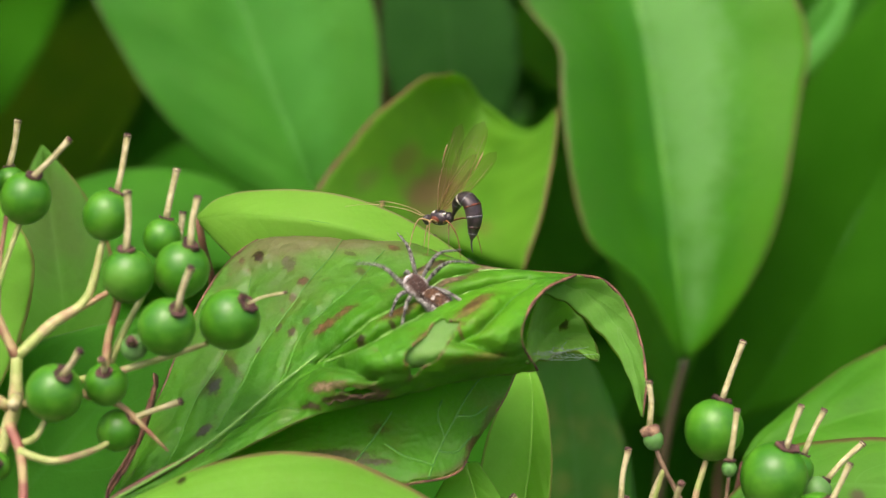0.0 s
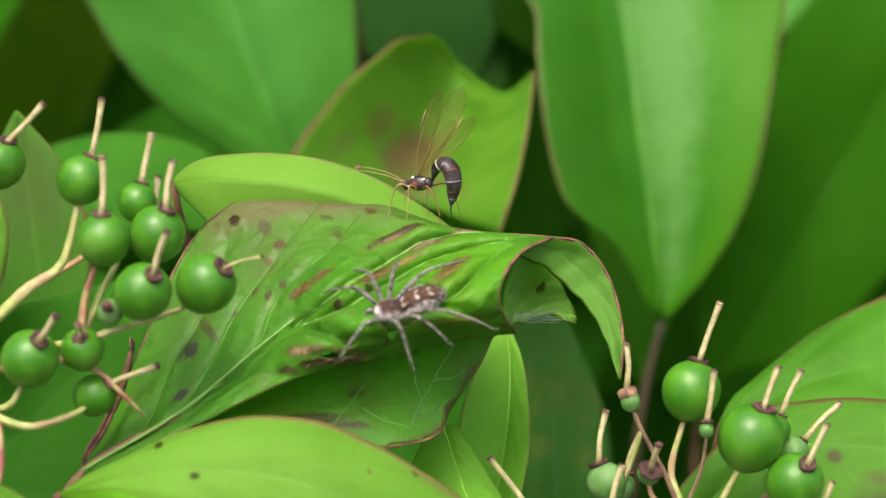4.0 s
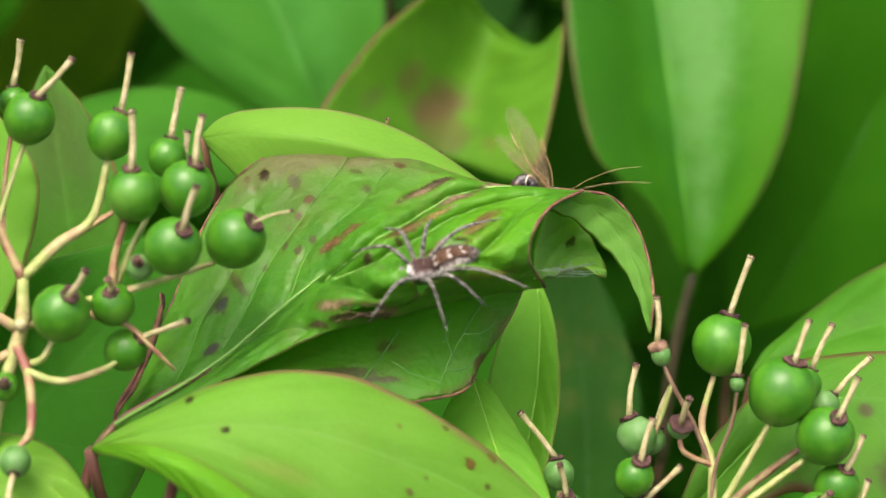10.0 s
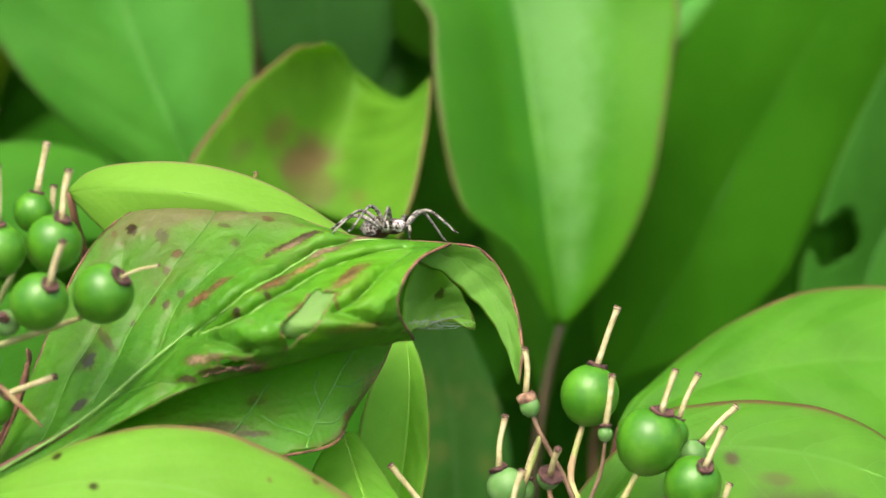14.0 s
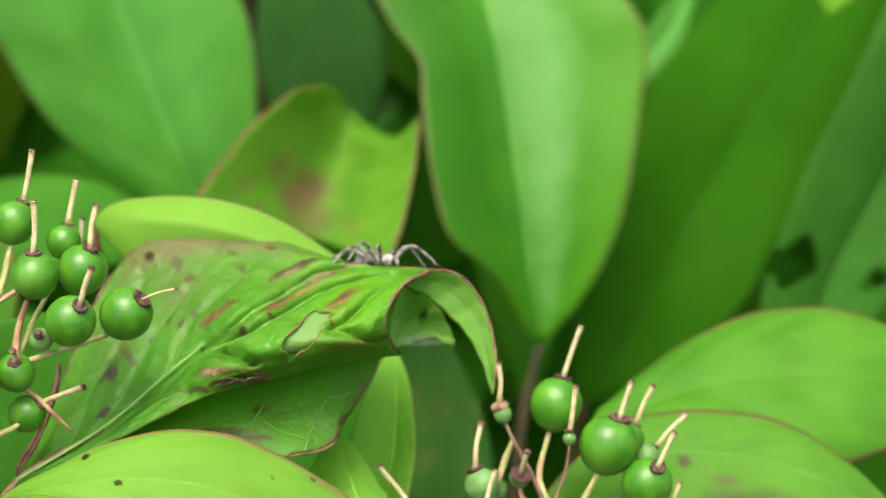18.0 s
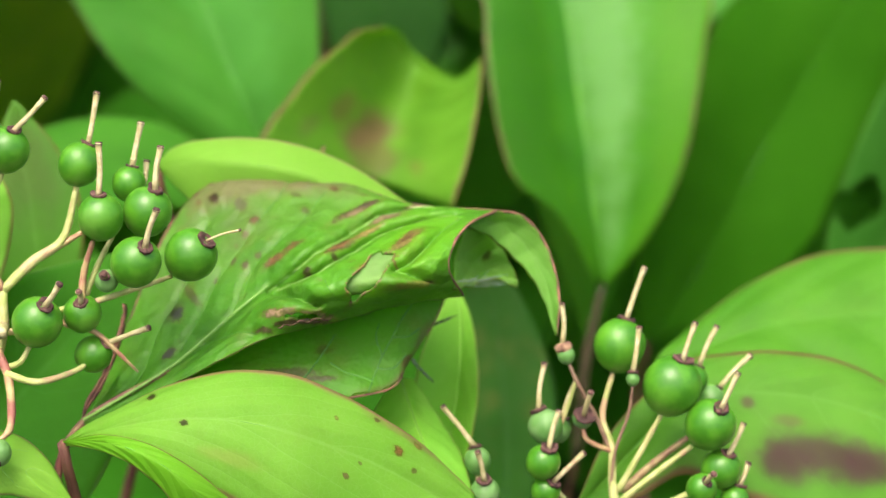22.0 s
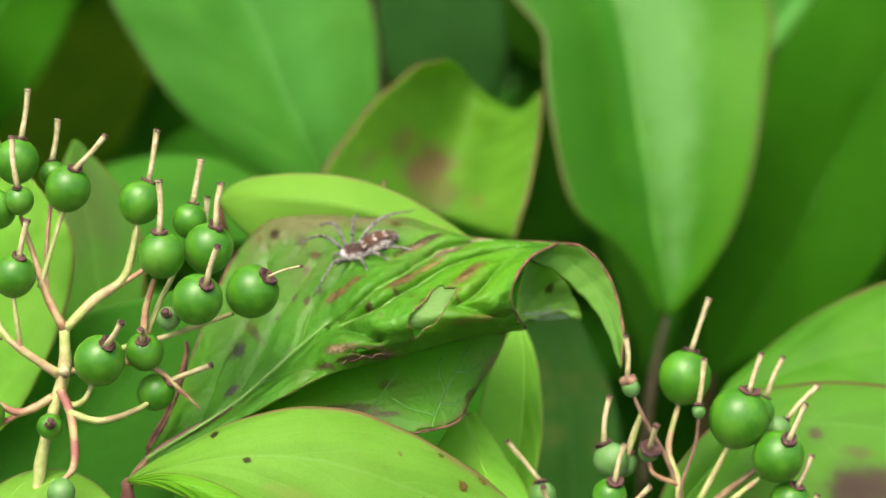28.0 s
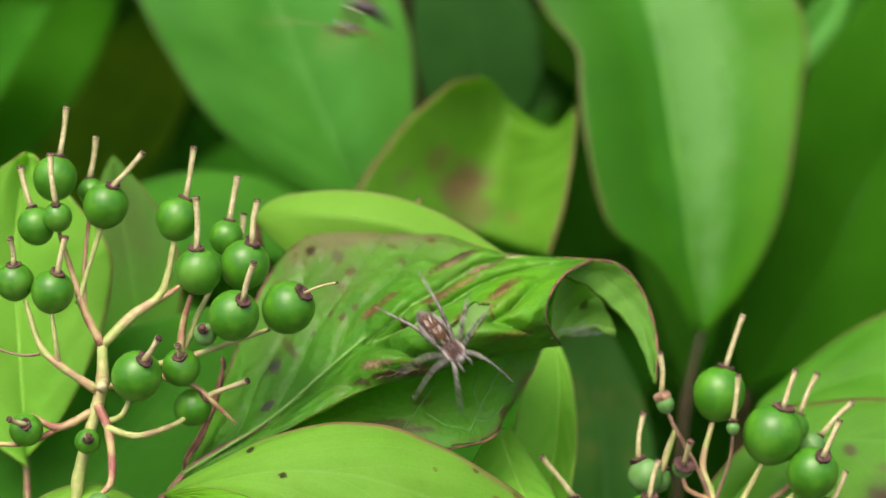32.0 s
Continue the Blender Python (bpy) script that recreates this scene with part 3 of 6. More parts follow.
def leaf(name, label, mid, width, n0, n1, material, petiole=None, rib=0.55, rib_material=None, group="leaves of the shrub", **kw):
    """A whole leaf: blade, midrib and petiole."""
    base = petiole[0] if petiole else mid[0]
    TWIG_ENDS.append(base)
    ob = thing(name, base, label, "leaf", group)
    thick, stalk = kw.pop("thick", 0.22), kw.pop("stalk", rib * 1.3)
    skip, side = kw.pop("skip", None), kw.pop("side", None)
    grid = blade_grid(mid, width, n0, n1, **kw)
    part("blade", sheet(grid, base, thick, skip), material, ob)
    nn = Vector(n0).normalized()
    if side:  # arching side veins: how many, slant, thickness, material
        count, slant, bend, fat, tone = side
        for k in range(count):
            for sign in (-1, 1):
                run = [((k + 0.5) / count + slant * a ** bend, 0.5 + sign * a / 2) for a in (0.03, 0.12, 0.24, 0.36, 0.48, 0.6, 0.72, 0.84)]
                pts = [blend(grid, *q) + nn * 0.09 for q in run if q[0] < 0.96]
                if len(pts) > 3:
                    part("vein", tube(pts, [fat] + [fat * 0.75] * (len(pts) - 2) + [fat * 0.3], base, n=20, seg=5), tone, ob)
    ends = [Vector(p) + nn * (-0.3 if rib_material in (RIB_SOFT, RIB_DARK) else 0.02) for p in mid]
    part("midrib", tube(ends, [rib] + [rib * 0.7] * (len(mid) - 2) + [rib * 0.15], base, n=24), rib_material or VEIN, ob)
    if petiole:
        part("petiole", tube([*petiole, mid[0]], [stalk] + [stalk * 0.9] * (len(petiole) - 1) + [stalk * 0.7], base), VEIN_RED if stalk < 0.8 else STALK_DIM, ob)
    return ob


def outline_leaf(label, left, mid, right, material, petiole=None, rib=0.3, rib_material=None, stalk=0.45, cup=0.0, quilt=0.2, veins=6.0, seed=0, n=56, m=28, skip=None, wave=0.12):
    """A leaf between its two margins: left, midrib and right run from the base to the tip."""
    base = petiole[0] if petiole else mid[0]
    TWIG_ENDS.append(base)
    ob = thing("leaf", base, label, "leaf", "leaves of the shrub")
    rnd = random.Random(seed)
    f1, f2 = rnd.uniform(0, 6), rnd.uniform(0, 6)
    lines = [spline(c, n) for c in (left, mid, right)]
    grid = []
    for i in range(n + 1):
        s = i / n
        a, c, b = (l[i] for l in lines)
        across, along = b - a, lines[1][min(i + 1, n)] - lines[1][max(i - 1, 0)]
        nn = along.cross(across)
        nn = nn.normalized() if nn.length > 1e-6 else Vector((0, -1, 0))
        if nn.y > 0:
            nn = -nn
        wide = min(1.0, across.length / 8)
        row = []
        for j in range(m + 1):
            u = 2 * j / m - 1
            au = abs(u)
            p = c.lerp(a if u < 0 else b, au)
            ph = ((s - 0.3 * au ** 1.5) * veins) % 1.0
            lift = cup * au * (1 - au) * 2.2 + quilt * math.sin(math.pi * ph) * min(1, au * 3) * (1 - au ** 4)
            lift += wave * au * au * (math.sin(s * 17 + f1 + (2 if u > 0 else 0)) + 0.6 * math.sin(s * 41 + f2 + u))
            row.append(p + nn * lift * wide)
        grid.append(row)
    part("blade", sheet(grid, base, 0.22, skip), material, ob)
    part("midrib", tube([grid[round(k * n / 10)][m // 2] + Vector((0, -0.02, 0.02)) for k in range(11)], [rib] + [rib * 0.75] * 9 + [rib * 0.2], base, n=30), rib_material or VEIN, ob)
    if petiole:
        part("petiole", tube([*petiole, mid[0]], [stalk] + [stalk * 0.9] * (len(petiole) - 1) + [stalk * 0.7], base), VEIN_RED if stalk < 0.8 else STALK_DIM, ob)
    return ob


# ---- ground and the shrub's dark inside ----
def ground():
    bm = bmesh.new()
    rnd = random.Random(3)
    xs = [-400, -60, -12, -4, -2, -1, -0.5, 0, 0.5, 1, 2, 4, 12, 60, 400]
    vs = [[bm.verts.new((x, y, -0.9 + rnd.uniform(-0.02, 0.02))) for x in xs] for y in xs]
    for a, b in zip(vs, vs[1:]):
        for i in range(len(xs) - 1):
            bm.faces.new((a[i], a[i + 1], b[i + 1], b[i]))
    ob = part("ground", bm, SOIL)
    return tagged(ob, "dark bare soil under the shrub", "ground", kind="structure")


def world_place(x, y, z):
    """A place of the level world, in the plant frame's millimetres."""
    return PLANT.inverted() @ Vector((x, y, z))


def add_blade(bm, uvl, c, d, nn, ln):
    """One small bent leaf of the mass."""
    n2 = (nn - d * nn.dot(d)).normalized()
    x, rows = d.cross(n2), []
    for i in range(6):
        s = i / 5
        w = ln * 0.27 * max(0.03, math.sin(math.pi * s ** 0.8))
        cc = c + d * ln * s - n2 * ln * 0.18 * s * s
        rows.append([(bm.verts.new(V(cc + x * w * u + n2 * abs(u) * w * 0.25)), (s, u / 2 + 0.5)) for u in (-1, -0.5, 0, 0.5, 1)])
    for a, b in zip(rows, rows[1:]):
        for j in range(4):
            q = (a[j], b[j], b[j + 1], a[j + 1])
            f = bm.faces.new([v for v, _ in q])
            for loop, (_, w) in zip(f.loops, q):
                loop[uvl].uv = w


def shrub_mass():
    """The leaves far behind and below, and an added roof that shades them, past counting: one mesh of small bent blades
    with gaps between.
    """
    rnd = random.Random(11)
    bm = bmesh.new()
    uvl = bm.loops.layers.uv.new("UVMap")
    for k in range(3200):
        y = rnd.uniform(190, 460)
        c = Vector((rnd.uniform(-330, 330) * (1 + y / 500), y, rnd.uniform(-320, 300)))
        if k > 1600:  # added roof of leaves, out of view, keeps skylight off the shrub's inside
            c = Vector((rnd.uniform(-420, 420), rnd.uniform(110, 520), rnd.uniform(120, 330)))
            c.z += max(0, 160 - c.y) * 0.8
        d = Vector((rnd.uniform(-1, 1), rnd.uniform(-0.5, 0.3), rnd.uniform(-1, 0.6))).normalized()
        add_blade(bm, uvl, c, d, Vector((rnd.uniform(-0.6, 0.6), -0.8, rnd.uniform(0.0, 1.0))), rnd.uniform(40, 75))
    for k in range(2600):  # down to the ground, and out to both sides
        a, h = rnd.uniform(-1.9, 1.9), rnd.uniform(-860, -130)
        r = rnd.uniform(0.55, 1.0)
        p = Vector((720 * r * math.sin(a), 330 + 420 * r * -math.cos(a * 1.6) * 0.9, h))
        if abs(p.x) < 200 and p.y < 60:
            p.y += 180
        d = Vector((rnd.uniform(-1, 1), rnd.uniform(-0.8, 0.2), rnd.uniform(-0.9, 0.4))).normalized()
        add_blade(bm, uvl, world_place(*p), d, Vector((rnd.uniform(-0.6, 0.6), -0.7, rnd.uniform(0.2, 1.0))), rnd.uniform(45, 85))
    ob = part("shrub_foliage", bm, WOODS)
    return tagged(ob, "dense dark green foliage deep in the shrub with an added leaf roof", "foliage", kind="stuff")


def backdrop_mound():
    """An added closed, bulging mound behind everything, a dark backdrop for the gaps, clad in leaves of its own."""
    bm = bmesh.new()
    rnd = random.Random(7)
    rows, n = [], 96

    def skin(e, a):
        out = 1 + 0.12 * noise.noise((math.sin(a) * 4, math.cos(a) * 4, e * 5)) + 0.05 * noise.noise((math.sin(a) * 12, math.cos(a) * 12, e * 15))
        return Vector((2.3 * math.sin(a) * math.cos(e) * out, 1.75 - 1.1 * math.cos(a) * math.cos(e) * out, -0.93 + 2.1 * math.sin(e) * out))
    for k in range(30):
        e = radians(90 * (k / 30) ** 1.0)
        rows.append([bm.verts.new(skin(e, math.tau * i / n)) for i in range(n)])
    top = bm.verts.new((0, 1.75, 1.2))
    for a, b in zip(rows, rows[1:]):
        for i in range(n):
            bm.faces.new((a[i], a[(i + 1) % n], b[(i + 1) % n], b[i]))
    for i in range(n):
        bm.faces.new((rows[-1][i], rows[-1][(i + 1) % n], top))
    tagged(part("hedge", bm, SHADE), "deep green thicket added as a dark backdrop behind the leaves", "hedge", kind="structure")
    bm = bmesh.new()
    uvl = bm.loops.layers.uv.new("UVMap")
    for k in range(5200):
        e, a = math.asin(rnd.uniform(0, 1)), rnd.uniform(0, math.tau)
        p = skin(e, a)
        away = Vector((math.sin(a) * math.cos(e), -math.cos(a) * math.cos(e), math.sin(e) + 0.3)).normalized()
        away = PLANT.inverted().to_3x3() @ away
        d = (Vector((rnd.uniform(-1, 1), rnd.uniform(-1, 1), rnd.uniform(-1, 0.4))) + away * 0.7).normalized()
        add_blade(bm, uvl, world_place(*(p * 1000)), d, away + Vector((rnd.uniform(-0.4, 0.4), rnd.uniform(-0.4, 0.4), 0.3)), rnd.uniform(70, 130))
    tagged(part("backdrop_foliage", bm, WOODS), "dark green leaves of the added backdrop thicket behind", "foliage", kind="stuff")


TWIG_ENDS = []


def shrub_stems():
    """The shrub's woody stems out of the soil, and the twigs that carry the leaves and the berry clusters."""
    root = world_place(20, 210, -905)
    ob = thing("shrub", root, "red-brown woody stems and twigs of a dogwood shrub", "shrub")
    lines = []
    for x0, y0, x1, y1, x2, y2, z2 in ((-30, 190, -90, 150, -170, 260, 190), (20, 220, 10, 190, -30, 300, 230), (60, 200, 130, 150, 190, 270, 200), (10, 180, 30, 110, 60, 70, -140), (-10, 200, -50, 120, -60, 60, -130)):
        pts = [world_place(x0, y0, -930), world_place((x0 + x1) / 2 + 12, (y0 + y1) / 2, -620), world_place(x1, y1, -320), world_place(x2, y2, z2)]
        part("stem", tube(pts, [7.5, 6.2, 4.8, 2.2], root, n=24, seg=10), TWIG, ob)
        lines += spline(pts, 40)
    for end in TWIG_ENDS:
        e = Vector(end)
        low = [p for p in lines if (p.z < -75 if e.z < 20 else p.z > 60 and p.y > 150)]
        p = min(low, key=lambda q: (q - e).length)
        turn = e + Vector((0, 14, -16 if e.z < 20 else 14))
        part("twig", tube([p, p.lerp(turn, 0.6) + Vector((0, 6, -8 if e.z < 20 else 10)), turn, e], [1.4, 0.9, 0.55, 0.4], root, n=14), TWIG, ob)


# Backdrop green, with the dark of the shrub's inside put into the colour.
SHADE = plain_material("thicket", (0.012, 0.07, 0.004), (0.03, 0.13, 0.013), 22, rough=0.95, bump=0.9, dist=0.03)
ground()
shrub_mass()
backdrop_mound()

# ---- the leaves round the curled one ----
outline_leaf("bright yellow-green leaf with dark specks before the curled leaf",
             [(-30.91, -4, -20.49), (-28.05, -6, -18.6), (-24.54, -7.5, -16.68), (-19.32, -9, -14.28), (-14.26, -9.5, -13.09), (-9.74, -9.5, -12.99), (-6.25, -9, -13.62), (-2.23, -8.5, -15.32), (0.79, -8, -17.13), (4.36, -7, -19.5), (7.95, -6, -22.41), (11.53, -6, -25.98)],
             [(-31.02, -4, -20.6), (-27.5, -8, -19.27), (-23.59, -11, -18.27), (-18.91, -13, -17.48), (-14.41, -14, -17.38), (-10, -14, -17.97), (-6.57, -14, -18.95), (-2.92, -13, -20.38), (0.29, -12, -21.72), (3.77, -11, -23.57), (7.33, -9, -25.83), (11.57, -7, -28.39)],
             [(-31.02, -4, -20.75), (-27.36, -9, -20.57), (-23.47, -12, -21.24), (-18.81, -14, -22.72), (-14.33, -15, -24.55), (-10.43, -15, -26.49), (-7.02, -15, -27.95), (-3.39, -14, -29.08), (-0.2, -13, -29.73), (3.26, -12, -29.88), (7.29, -10, -29.7), (11.57, -7, -28.64)],
             FORE, rib=0.05, rib_material=RIB_PALE, cup=1.2, quilt=0.16, veins=4, seed=1)
outline_leaf("light green arching leaf behind the curled leaf",
             [(-23.25, 22, 9.52), (-20.82, 21, 11.2), (-17.04, 19, 11.89), (-11.77, 18, 11.87), (-6.57, 17, 10.95), (-1.44, 16, 8.88), (3.01, 16, 6.04), (6.78, 15, 3.25)],
             [(-23.26, 22, 9.05), (-19.61, 18, 9.3), (-15.51, 15, 9.1), (-10.98, 14, 8.66), (-6.19, 13, 7.58), (-1.48, 13, 5.78), (2.93, 13, 3.92), (6.74, 14, 2.6)],
             [(-22.94, 22, 8.52), (-19.01, 18, 4.71), (-15.08, 17, 2.33), (-10.89, 17, 1.43), (-6.06, 17, 0.52), (-1.23, 17, -0.09), (2.94, 16, -0.63), (6.77, 15, -0.20)],
             YOUNG, rib=0.06, rib_material=RIB_SOFT, cup=0.3, quilt=0.15, seed=2)
outline_leaf("large upright green leaf with painted pale sheen on a brown stalk",
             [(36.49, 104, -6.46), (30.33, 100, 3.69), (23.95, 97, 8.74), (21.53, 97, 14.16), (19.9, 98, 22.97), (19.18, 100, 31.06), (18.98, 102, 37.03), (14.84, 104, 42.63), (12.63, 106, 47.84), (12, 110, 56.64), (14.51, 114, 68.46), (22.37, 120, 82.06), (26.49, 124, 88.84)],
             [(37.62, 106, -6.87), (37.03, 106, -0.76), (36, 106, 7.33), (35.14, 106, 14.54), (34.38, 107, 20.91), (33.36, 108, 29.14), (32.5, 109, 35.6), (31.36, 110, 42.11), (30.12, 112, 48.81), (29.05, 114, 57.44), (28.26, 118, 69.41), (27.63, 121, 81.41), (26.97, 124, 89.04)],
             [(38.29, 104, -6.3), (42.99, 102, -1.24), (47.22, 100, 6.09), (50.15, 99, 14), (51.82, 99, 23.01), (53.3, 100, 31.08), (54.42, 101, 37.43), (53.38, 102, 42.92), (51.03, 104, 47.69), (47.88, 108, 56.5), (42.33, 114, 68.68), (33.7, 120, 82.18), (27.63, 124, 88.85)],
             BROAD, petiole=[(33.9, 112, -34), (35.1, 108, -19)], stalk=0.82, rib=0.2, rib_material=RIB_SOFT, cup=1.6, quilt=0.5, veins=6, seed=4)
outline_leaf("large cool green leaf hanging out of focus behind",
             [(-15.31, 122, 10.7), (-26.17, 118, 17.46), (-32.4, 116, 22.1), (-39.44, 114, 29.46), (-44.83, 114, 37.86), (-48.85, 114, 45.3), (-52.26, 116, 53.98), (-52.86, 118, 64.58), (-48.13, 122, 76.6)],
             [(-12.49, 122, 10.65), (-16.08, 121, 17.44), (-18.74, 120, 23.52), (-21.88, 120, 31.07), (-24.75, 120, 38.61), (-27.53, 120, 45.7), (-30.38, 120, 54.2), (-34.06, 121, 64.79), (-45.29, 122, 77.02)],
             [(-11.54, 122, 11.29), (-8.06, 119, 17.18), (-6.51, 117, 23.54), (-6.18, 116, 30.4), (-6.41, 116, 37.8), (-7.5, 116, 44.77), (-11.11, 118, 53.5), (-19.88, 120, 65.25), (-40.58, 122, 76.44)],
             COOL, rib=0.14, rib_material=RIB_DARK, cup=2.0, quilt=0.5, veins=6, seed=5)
outline_leaf("broad shade-darkened green leaf leaning behind the berries",
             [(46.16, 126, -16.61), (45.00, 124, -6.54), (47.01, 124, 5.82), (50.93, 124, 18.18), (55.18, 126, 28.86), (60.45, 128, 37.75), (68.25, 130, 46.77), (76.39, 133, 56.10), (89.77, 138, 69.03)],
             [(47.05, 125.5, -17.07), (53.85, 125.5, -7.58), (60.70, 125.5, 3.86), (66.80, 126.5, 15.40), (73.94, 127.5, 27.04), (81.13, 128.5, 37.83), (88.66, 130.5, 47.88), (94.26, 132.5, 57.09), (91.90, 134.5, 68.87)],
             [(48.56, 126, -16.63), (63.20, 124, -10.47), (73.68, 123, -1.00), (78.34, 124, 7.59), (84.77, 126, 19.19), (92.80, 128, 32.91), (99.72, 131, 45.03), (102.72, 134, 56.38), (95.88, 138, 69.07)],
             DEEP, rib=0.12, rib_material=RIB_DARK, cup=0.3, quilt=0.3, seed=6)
outline_leaf("mid-green leaf with a ragged hole in shade",
             [(80.32, 114, -10.28), (74.30, 112, -3.74), (75.08, 111, 4.52), (80.32, 111, 18.28), (89.44, 113, 35.10), (100.00, 116, 55.20), (114.03, 120, 73.18)],
             [(81.51, 115, -11.24), (83.93, 115, -3.83), (86.84, 115, 4.53), (94.86, 116, 18.54), (105.21, 118, 35.66), (114.80, 120, 55.95), (122.56, 122, 73.69)],
             [(82.67, 114, -10.30), (91.58, 112, -3.84), (98.88, 111, 4.41), (108.76, 112, 18.29), (117.27, 114, 35.25), (124.75, 118, 55.67), (125.74, 120, 73.27)],
             MIDGREEN, rib=0.2, rib_material=RIB_DARK, cup=1.0, quilt=0.3, seed=7, n=72, m=40,
             skip=lambda s, v: ((s - 0.34) / 0.06) ** 2 + ((v - 0.17) / 0.16) ** 2 < 1 + 0.28 * math.sin(4 * math.atan2(v - 0.17, 2 * s - 0.68) + 1) or ((s - 0.3) / 0.03) ** 2 + ((v - 0.78) / 0.09) ** 2 < 1)
outline_leaf("light green rounded leaf beside the berry cluster",
             [(35.35, 34, -15.94), (37.78, 36, -13.14), (42.75, 38, -9.18), (48.17, 40, -5.86), (55.67, 41, -2.33), (62.98, 41, -1.16), (70.02, 40, -1.99), (76.7, 38, -5.16), (84.69, 36, -11.57)],
             [(35.34, 34, -16.64), (38.36, 33, -14.87), (43.27, 33, -12.62), (48.91, 33, -10.79), (55.26, 33, -9.66), (61.63, 33, -9.16), (68.72, 33, -9.56), (76.13, 34, -10.7), (84.69, 36, -12.28)],
             [(35.19, 33, -17.26), (38.39, 29, -17.69), (42.86, 27, -18.27), (48.12, 26, -19.26), (54.28, 26, -20.01), (60.45, 26, -20.41), (67.21, 28, -19.63), (75.14, 31, -16.83), (84.68, 36, -12.99)],
             ROUND, rib=0.1, rib_material=RIB_SOFT, cup=1.0, quilt=0.6, veins=5, seed=8)
outline_leaf("green leaf with red-brown rim and patch under the berries",
             [(23.27, 6, -28.73), (27.69, 11, -21.26), (35.53, 14, -14.43), (40.22, 15, -13.01), (46.71, 15, -12.58), (52.53, 15, -13.38), (57.07, 15, -14.98), (61.96, 14, -18.20), (67.15, 12, -23.54)],
             [(23.45, 6, -28.92), (29.24, 11, -24.25), (35.96, 11, -17.92), (40.74, 11, -17.03), (46.47, 11, -17.11), (52.19, 11, -18.02), (56.65, 11, -19.48), (61.74, 11, -21.77), (67.45, 12, -25.46)],
             [(23.70, 6, -29.17), (29.91, 7, -28.23), (35.54, 7, -25.65), (40.94, 6, -28.10), (46.52, 6, -30.04), (52.12, 6, -30.75), (57.39, 7, -30.35), (62.37, 9, -28.82), (67.76, 12, -26.74)],
             REDRIM, rib=0.1, rib_material=RIB_SOFT, cup=0.8, quilt=0.3, veins=5, seed=9)
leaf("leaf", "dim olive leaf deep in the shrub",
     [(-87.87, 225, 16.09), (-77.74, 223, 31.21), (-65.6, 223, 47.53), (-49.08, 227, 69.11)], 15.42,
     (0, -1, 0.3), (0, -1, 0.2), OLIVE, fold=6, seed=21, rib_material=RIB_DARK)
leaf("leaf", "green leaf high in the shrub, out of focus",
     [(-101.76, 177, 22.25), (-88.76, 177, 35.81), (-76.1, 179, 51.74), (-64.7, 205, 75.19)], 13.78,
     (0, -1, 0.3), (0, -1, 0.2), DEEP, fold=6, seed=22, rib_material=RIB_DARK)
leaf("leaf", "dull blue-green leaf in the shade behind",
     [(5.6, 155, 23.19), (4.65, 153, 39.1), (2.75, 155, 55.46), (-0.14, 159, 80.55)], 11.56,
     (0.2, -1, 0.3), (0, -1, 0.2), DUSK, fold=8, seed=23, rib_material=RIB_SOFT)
leaf("leaf", "small light green leaf behind the large one",
     [(49.96, 128, 32.10), (58.02, 130, 39.96), (63.25, 132, 45.98), (68.97, 136, 57.26)], 3.61,
     (0, -1, 0.3), (0, -1, 0.2), COOL, fold=8, seed=24, rib_material=RIB_SOFT)
leaf("leaf", "bright leaf tip high above the berries",
     [(85.26, 82, 68.44), (81.75, 82, 56.75), (79.56, 82, 48.42), (77.8, 82, 41.35)], 7.32,
     (0, -1, 0.3), (0, -1, 0.2), FRESH, fold=8, seed=25, rib_material=RIB_SOFT)
outline_leaf("narrow light green leaf with a purple rim before the front leaf",
             [(-30.59, -5, -20.19), (-25.59, -14, -18.82), (-21.14, -17, -19.38), (-17.3, -17.5, -21.31), (-14.08, -17, -23.89), (-10.93, -15, -26.95)],
             [(-30.6, -5, -20.25), (-25.54, -14.5, -19.5), (-21.6, -18, -20.21), (-18.31, -18.5, -22.12), (-15.39, -18, -24.58), (-11.21, -15, -27.22)],
             [(-30.6, -5, -20.36), (-25.88, -14, -20.37), (-22.53, -17, -21.34), (-19.78, -17.5, -23.47), (-17.39, -17, -25.76), (-11.49, -15, -27.5)],
             FRESH, rib=0.09, rib_material=RIB_SOFT, cup=0.2, quilt=0.1, seed=26)
outline_leaf("light green leaf standing below the curl",
             [(10.67, 25.00, -5.54), (8.75, 21.17, -8.65), (6.93, 18.33, -12.56), (5.99, 15.50, -16.38), (5.49, 13.67, -20.18), (5.63, 11.83, -24.48), (6.72, 11.00, -28.84)],
             [(11.09, 25.00, -5.25), (11.59, 23.17, -8.73), (11.50, 21.33, -12.73), (11.12, 19.50, -16.68), (10.41, 17.67, -20.56), (9.42, 15.83, -24.94), (8.19, 13.00, -29.11)],
             [(11.56, 25.00, -5.54), (12.76, 22.17, -8.69), (13.30, 19.33, -12.62), (13.26, 16.50, -16.45), (12.75, 14.67, -20.27), (11.42, 12.83, -24.59), (8.98, 12.00, -28.97)],
             BRIGHT, rib=0.2, rib_material=RIB_PALE, cup=0.3, quilt=0.12, seed=10)
